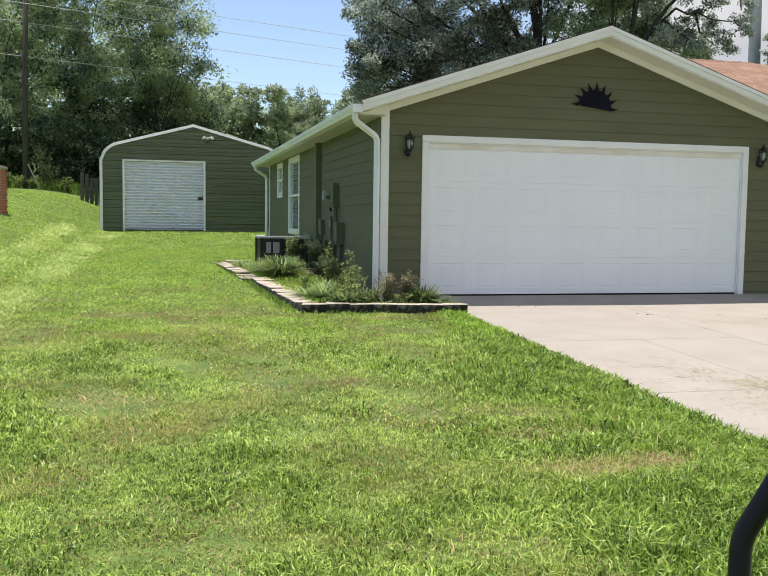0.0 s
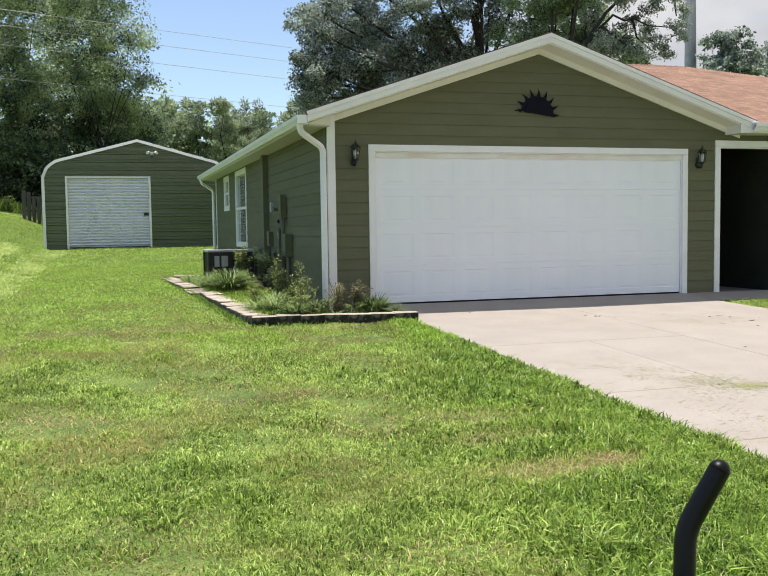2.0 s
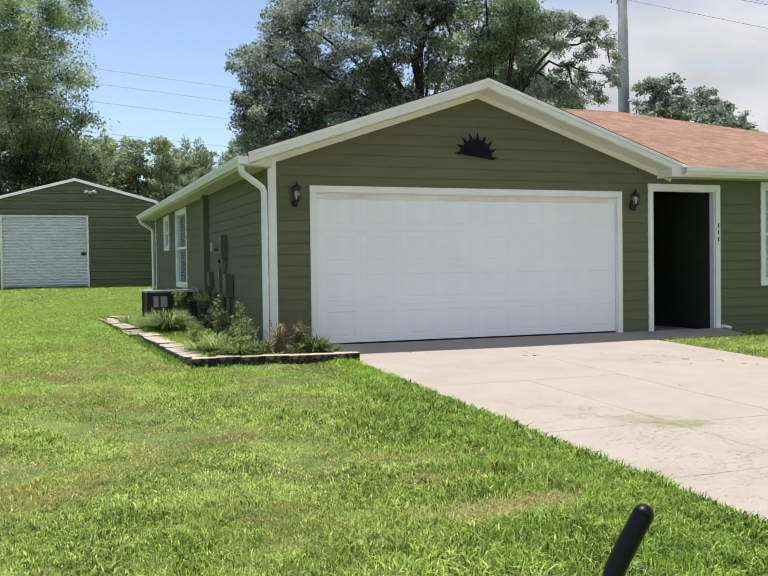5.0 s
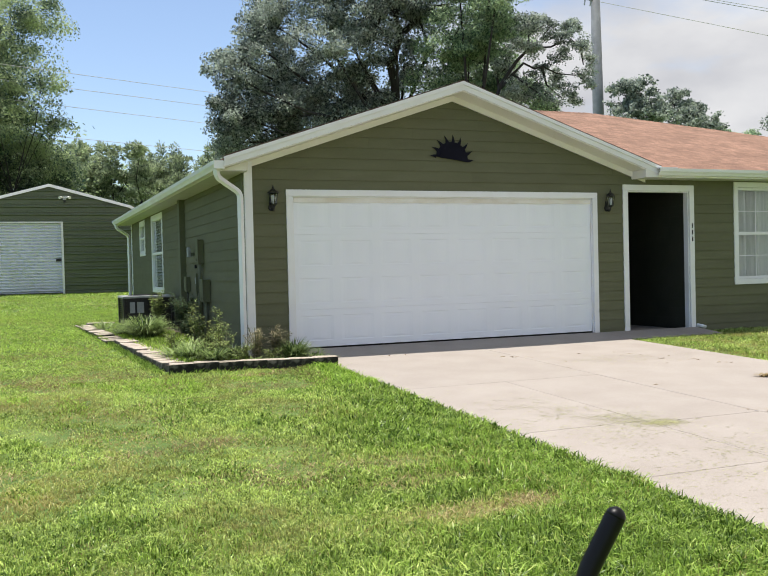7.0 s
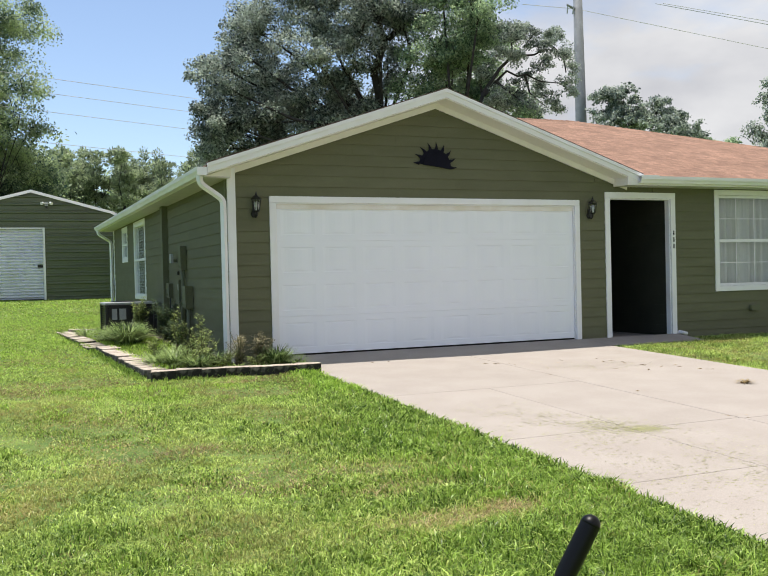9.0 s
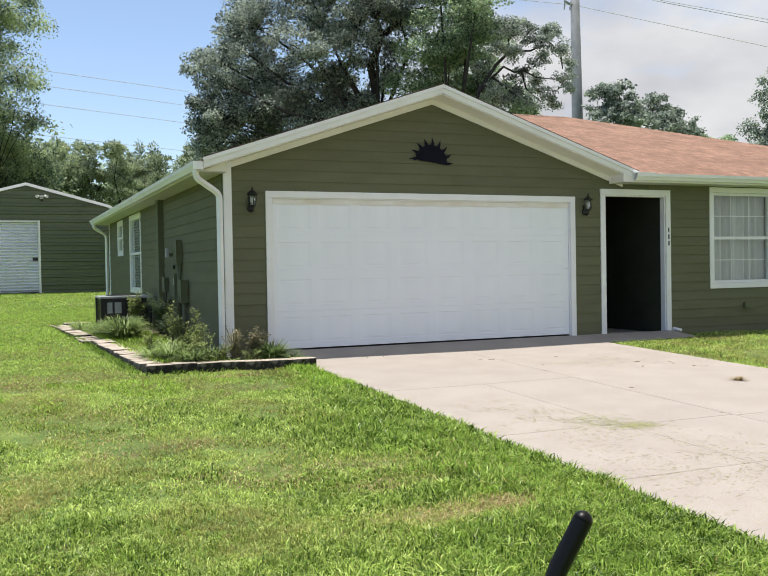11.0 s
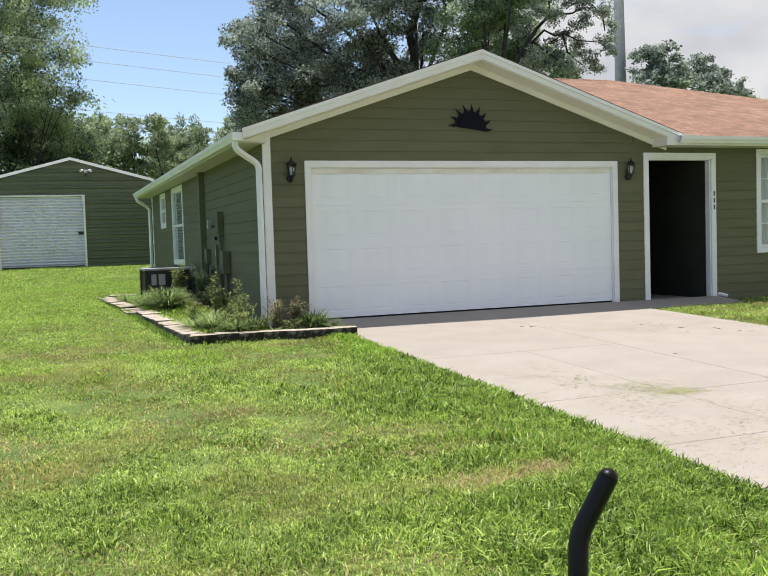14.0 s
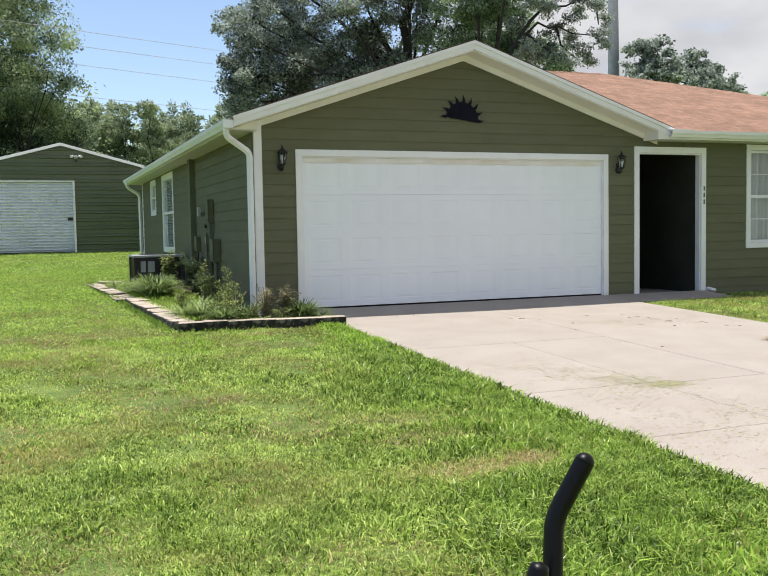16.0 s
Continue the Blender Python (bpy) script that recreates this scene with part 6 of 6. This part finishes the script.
def lawn_keep(g, x, y):
    """False on the driveway, the garden bed, the house, the shed and the walk."""
    n = len(x)
    keep = ~((x > DRIVE[0] - 0.04 * g.uniform(0, 1, n)) & (x < DRIVE[1] - 0.02) & (y < 0.1))
    keep &= ~((x > -1.82 - np.clip(y + 1, 0, 8) * 0.075) & (x < 0.3) & (y > -1.16 - 0.1 * (x + 1.8) / 2) & (y < 6.55))
    keep &= ~((x > WX0 - 0.03) & (y > -0.02) & (y < 12.9))
    keep &= ~((x > -5.3) & (x < 0.3) & (y > 16.72) & (y < 24.4))
    keep &= ~((x > 5.0) & (x < 7.0) & (y > -0.60))
    return keep


def build_lawn():
    g = np.random.default_rng(17)
    turf, lush, thatch, distant = [], [], [], ([], [], [])
    # x0, x1, y0, y1, blades a square metre, height, width
    strips = ((-5.3, 0.31, -9.1, -6.8, 10500, 0.044, 0.0062), (-5.9, 0.31, -6.8, -3.0, 5600, 0.044, 0.0082), (-6.6, 0.29, -3.0, 0.3, 4300, 0.042, 0.0088), (-7.2, -1.5, 0.3, 3.5, 2100, 0.044, 0.0120), (-8.6, -0.5, 3.5, 10.0, 1700, 0.042, 0.0135), (-11.5, 2.0, 10.0, 26.0, 520, 0.045, 0.023), (5.08, 9.6, -4.8, -0.12, 2900, 0.062, 0.0095),
              (-9.5, 0.31, -15.0, -9.1, 420, 0.046, 0.014), (-12.0, -5.3, -9.1, -6.8, 500, 0.046, 0.014), (-12.0, -5.9, -6.8, -3.0, 500, 0.046, 0.014), (-13.0, -6.9, -3.0, 3.5, 400, 0.05, 0.016), (5.08, 12.0, -14.0, -4.8, 250, 0.06, 0.016), (-19.0, -8.6, -1.0, 10.0, 220, 0.055, 0.022))
    for x0, x1, y0, y1, dens, h, w in strips:
        n = int((x1 - x0) * (y1 - y0) * dens)
        x, y = g.uniform(x0, x1, n), g.uniform(y0, y1, n)
        x, y = x + g.normal(0, 0.25, n) * (x < -0.5), y + g.normal(0, 0.25, n)
        if dens > 2000:
            m = n // 5
            x[:4 * m] = np.repeat(x[:m], 4) + g.normal(0, 0.016, 4 * m)
            y[:4 * m] = np.repeat(y[:m], 4) + g.normal(0, 0.016, 4 * m)
        keep = lawn_keep(g, x, y)
        x, y = x[keep], y[keep]
        n = len(x)
        clump = patches(x, y, 0.12 if dens > 3000 else 0.20, 9)
        tuft, broad, worn = patches(x, y, 0.5, 3), patches(x, y, 1.7, 5), patches(x, y, 0.75, 14)
        # taller, greener turf along the drive and in tufts
        width = 0.7 + 0.34 * np.clip(-y - 2, 0, 8)
        edge = np.clip((1 - (0.28 - x) / width) * 2.2, 0, 1) * (y < -1.2) * (x < 1)
        spot = lambda cx, cy, sx, sy: np.exp(-((x - cx) / sx) ** 2 - ((y - cy) / sy) ** 2)
        edge = np.maximum(edge, 0.65 * np.clip(1.3 * np.maximum.reduce([spot(-4.5, -6.4, 0.55, 1.5), spot(-2.3, -8.4, 0.5, 0.4), spot(-1.5, -7.9, 0.3, 0.3)]), 0, 1))
        far = np.clip((y + 2.5) / 6, 0, 1)
        bare = np.zeros(n)
        for cx, cy, sx, sy, _ in DRY_SPOTS:
            bare = np.maximum(bare, np.exp(-((x - cx) / (1.3 * sx)) ** 2 - ((y - cy) / (1.3 * sy)) ** 2))
        bare = np.clip(bare * 1.3, 0, 1) * (0.5 + worn)
        bare = np.clip(bare, 0, 1)
        edge = edge * (1 - bare)
        rich = np.clip(np.maximum(edge, np.clip((broad * 0.30 + tuft * 0.70 - 0.50) * 4.0, 0, 0.65)), 0, 1)
        rich = np.maximum(rich, far * (0.45 + 0.5 * broad))
        hh = h * g.uniform(0.45, 1.35, n) * (0.55 + 0.30 * tuft + 0.75 * edge) * (0.75 + 0.5 * clump)
        ww = w * g.uniform(0.6, 1.25, n) * (1 + 0.35 * edge)
        lean, curl = g.uniform(0.0, 0.9, n), g.uniform(0.0, 0.9, n) ** 1.4
        p = np.stack([x, y, ground_z(x, y)], -1)
        pick = g.uniform(0, 1, n)
        dry = np.clip((worn - 0.46) * 3.2, 0.05, 0.72) * (1 - edge) * (1 - 0.9 * far)
        dry = np.maximum(dry, 0.42 * bare * (1 - far))
        tall = np.clip((tuft - 0.58) * 5, 0, 1) * (1 - far)
        hh, ww = hh * (1 + 0.45 * tall) * (1 - 0.45 * np.clip(dry * 1.4, 0, 1)), ww * (1 + 0.25 * tall)
        a_dry, a_rich = pick < dry, (pick >= dry) & (g.uniform(0, 1, n) < rich * 0.9)
        for sel, into in ((a_dry, thatch), (a_rich, lush), (~a_dry & ~a_rich, turf)):
            if y0 > -3.5 or dens < 1000:
                into = distant[0 if into is thatch else 1 if into is lush else 2]
                into.append(blades(g, x[sel], y[sel], p[sel, 2], hh[sel], ww[sel], lean[sel] + curl[sel]))
                continue
            into.append((p[sel], hh[sel] * (0.6 if into is thatch else 1), ww[sel] * (0.75 if into is thatch else 1), lean[sel] * (1.6 if into is thatch else 1), curl[sel]))
    for name, lot, material, label in (("lawn_grass", turf, GRASS, "short mown green grass blades of the lawn"), ("lush_grass", lush, LUSH, "lusher deep green turf in tufts and along the driveway"), ("dry_thatch", thatch, STRAW, "dry tan thatch between the green blades of the lawn")):
        p, hh, ww, lean, curl = (np.concatenate(c) for c in zip(*lot))
        tagged(blade_object(name, p, hh, ww, lean, curl, g, material), label, "grass", kind="stuff")
    for lot, material, label in zip(distant, (STRAW, VIVID, GRASS), ("dry thatch in the farther lawn", "deep green turf of the farther lawn", "mown grass of the farther lawn")):
        tagged(quads_object("far_grass", np.concatenate(lot), 4, material), label, "grass", kind="stuff")
    # unmown fringe against the block edging and the driveway
    n = 2600
    y = g.uniform(-1.0, 6.3, n)
    x = -1.86 - np.clip(y + 1, 0, 8) * 0.068 - np.abs(g.normal(0, 0.05, n))
    x2 = g.uniform(-1.9, 0.2, 260)
    x, y = np.concatenate([x, x2]), np.concatenate([y, -1.17 - 0.13 * (x2 + 1.8) / 2 - np.abs(g.normal(0, 0.03, 260))])
    n = len(x)
    ob = quads_object("fringe_grass", blades(g, x, y, ground_z(x, y), g.uniform(0.03, 0.08, n), g.uniform(0.006, 0.012, n), g.uniform(0.1, 0.9, n)), 4, LUSH)
    tagged(ob, "longer unmown grass fringe against the block edging", "grass", kind="stuff")
    # grass growing inside the bed
    n = 9000
    y = g.uniform(-0.9, 6.2, n)
    x = g.uniform(0, 1, n) * 0.95 - 1.68 - np.clip(y + 1, 0, 8) * 0.06
    keep = x < -0.75
    x, y = x[keep], y[keep]
    ob = quads_object("bed_grass", blades(g, x, y, bed_height(x, y), 0.065 * g.uniform(0.5, 1.3, len(x)), 0.009 * g.uniform(0.6, 1.3, len(x)), g.uniform(0.1, 1.0, len(x))), 4, VIVID)
    tagged(ob, "longer loose grass growing inside the garden bed", "grass", kind="stuff")
    # rough growth along the wood edge
    n = 6000
    x, y = g.uniform(-16, -3, n), g.uniform(28.4, 31.8, n)
    ob = quads_object("edge_weeds", blades(g, x, y, ground_z(x, y), g.uniform(0.12, 0.60, n) * np.clip((y - 27.4) / 2.5, 0.2, 1), g.uniform(0.03, 0.07, n), g.uniform(0.1, 0.7, n)), 4, LUSH)
    tagged(ob, "tall rough weeds along the edge of the woods", "weeds", kind="stuff")


build_lawn()


def build_clippings():
    g = np.random.default_rng(23)
    xs, ys = [], []
    for cx, cy, sx, sy, n in ((1.50, -5.88, 0.12, 0.07, 1000), (1.25, -5.6, 0.18, 0.16, 700), (0.95, -7.2, 0.45, 1.0, 2300), (1.5, -6.8, 0.5, 0.7, 800), (0.9, -5.3, 0.35, 0.8, 1500), (3.5, -2.4, 0.45, 0.22, 700), (4.2, -2.6, 0.30, 0.16, 200), (3.1, -3.1, 0.4, 0.2, 60), (0.42, -5.0, 0.10, 2.6, 300), (3.05, -1.6, 0.2, 0.2, 26), (4.6, -3.4, 0.5, 0.5, 40)):
        xs.append(g.normal(cx, sx, n))
        ys.append(g.normal(cy, sy, n))
    u = g.uniform(0, 1, 650)
    xs.append(0.75 + 0.75 * u + g.normal(0, 0.16, 650))
    ys.append(-4.5 - 1.35 * u + g.normal(0, 0.22, 650))
    x, y = np.concatenate(xs), np.concatenate(ys)
    k = (x > 0.3) & (x < 5.05) & (y < -0.2) & (g.uniform(0, 1, len(x)) < np.clip(patches(x, y, 0.28, 12) * 2.6 - 0.65, 0.05, 1))
    x, y = x[k], y[k]
    n = len(x)
    a = g.normal(-0.15, 0.55, n)
    d = np.stack([np.cos(a), np.sin(a), g.uniform(0.034, 0.040, n) * np.sin(a)], -1)
    s = np.stack([-np.sin(a), np.cos(a), np.zeros(n)], -1)
    p = np.stack([x, y, drive_z(y) + 0.0006 + g.uniform(0, 0.0006, n)], -1)
    L, W = g.uniform(0.015, 0.06, n)[:, None], g.uniform(0.0012, 0.0034, n)[:, None]
    ob = quads_object("grass_clippings", np.stack([p - s * W, p + d * L * 0.5 - s * W, p + d * L, p + d * L * 0.5 + s * W], 1), 4, CLIP)
    tagged(ob, "dry grass clippings scattered on the driveway", "clippings", kind="stuff")
    # fallen leaves and longer straws, curled, lying apart
    spots = ((3.6, -2.3, 0.5, 0.25, 22), (4.2, -2.7, 0.35, 0.2, 12), (2.55, -1.75, 0.12, 0.12, 9), (2.95, -2.0, 0.06, 0.06, 4), (4.55, -3.3, 0.1, 0.05, 6), (2.75, -4.3, 0.05, 0.1, 3), (2.62, -5.7, 0.06, 0.12, 6), (1.2, -0.9, 0.3, 0.1, 6))
    x, y = (np.concatenate([g.normal(c[k], c[k + 2], c[4]) for c in spots]) for k in (0, 1))
    n = len(x)
    a = g.normal(-0.1, 0.5, n)
    d = np.stack([np.cos(a), np.sin(a), 0.037 * np.sin(a)], -1)
    s = np.stack([-np.sin(a), np.cos(a), 0.037 * np.cos(a)], -1)
    p = np.stack([x, y, drive_z(y) + 0.001], -1)
    L, W, lift = g.uniform(0.03, 0.10, n)[:, None], g.uniform(0.002, 0.008, n)[:, None], np.stack([np.zeros(n), np.zeros(n), g.uniform(0.002, 0.008, n)], -1)
    ob = quads_object("dry_leaves", np.stack([p, p + d * L * 0.5 - s * W + lift, p + d * L, p + d * L * 0.5 + s * W + lift], 1), 4, DRY_LEAF)
    tagged(ob, "fallen brown leaves and straws lying on the driveway", "leaves", kind="stuff")


build_clippings()
strap_clump((4.12, -4.37, float(drive_z(-4.37)) + 0.016), 90, 0.060, 0.09, 61, material=STRAW, label="small dry clump of cut grass lying on the driveway", w=0.009, name="grass_clump", category="grass clump", group="")


def build_dry_grass():
    """Tan blades: worn patches of the lawn and a swath of mown hay."""
    g = np.random.default_rng(29)
    xs, ys = [], []
    for cx, cy, sx, sy, n in DRY_SPOTS:
        n = int(n * 0.5)
        xs.append(g.normal(cx, sx, n))
        ys.append(g.normal(cy, sy, n))
    x, y = np.concatenate(xs), np.concatenate(ys)
    k = x < 0.1
    x, y = x[k], y[k]
    far = np.clip((y + 8) / 16, 0, 1)
    n = len(x)
    ob = quads_object("dry_grass", blades(g, x, y, ground_z(x, y) + 0.004, g.uniform(0.015, 0.040, n), (0.005 + 0.011 * far) * g.uniform(0.7, 1.2, n), g.uniform(0.8, 2.6, n)), 4, STRAW)
    tagged(ob, "worn tan patches and mown hay lying on the lawn", "grass", kind="stuff")


build_dry_grass()


def build_mown_swath():
    """Bent grass left in two strips by the mower, its sheen painted as paler colour."""
    g = np.random.default_rng(37)
    y = g.uniform(-3.5, 15.5, 15000)
    x = np.interp(y, [-4, 3, 7, 12, 16], [-5.3, -5.28, -5.22, -5.03, -4.9]) + g.normal(0, 0.16, len(y))
    y2 = g.uniform(2.5, 15.0, 6000)
    x2 = np.interp(y2, [2, 5, 9, 15], [-6.05, -6.03, -5.96, -5.9]) + g.normal(0, 0.13, len(y2))
    x, y = np.concatenate([x, x2]), np.concatenate([y, y2])
    keep = g.uniform(0, 1, len(x)) < np.clip(patches(x, y, 0.7, 8) * 2.2 - 0.35, 0.1, 1)
    x, y = x[keep], y[keep]
    n, far = len(x), np.clip((y + 4) / 16, 0, 1)
    ob = quads_object("mown_swath", blades(g, x, y, ground_z(x, y) + 0.006, g.uniform(0.03, 0.065, n), (0.009 + 0.013 * far) * g.uniform(0.7, 1.2, n), g.uniform(0.8, 2.4, n)), 4, SHEEN_GRASS)
    tagged(ob, "bent grass in strips left by the mower, its sheen painted pale", "grass", kind="stuff")


build_mown_swath()
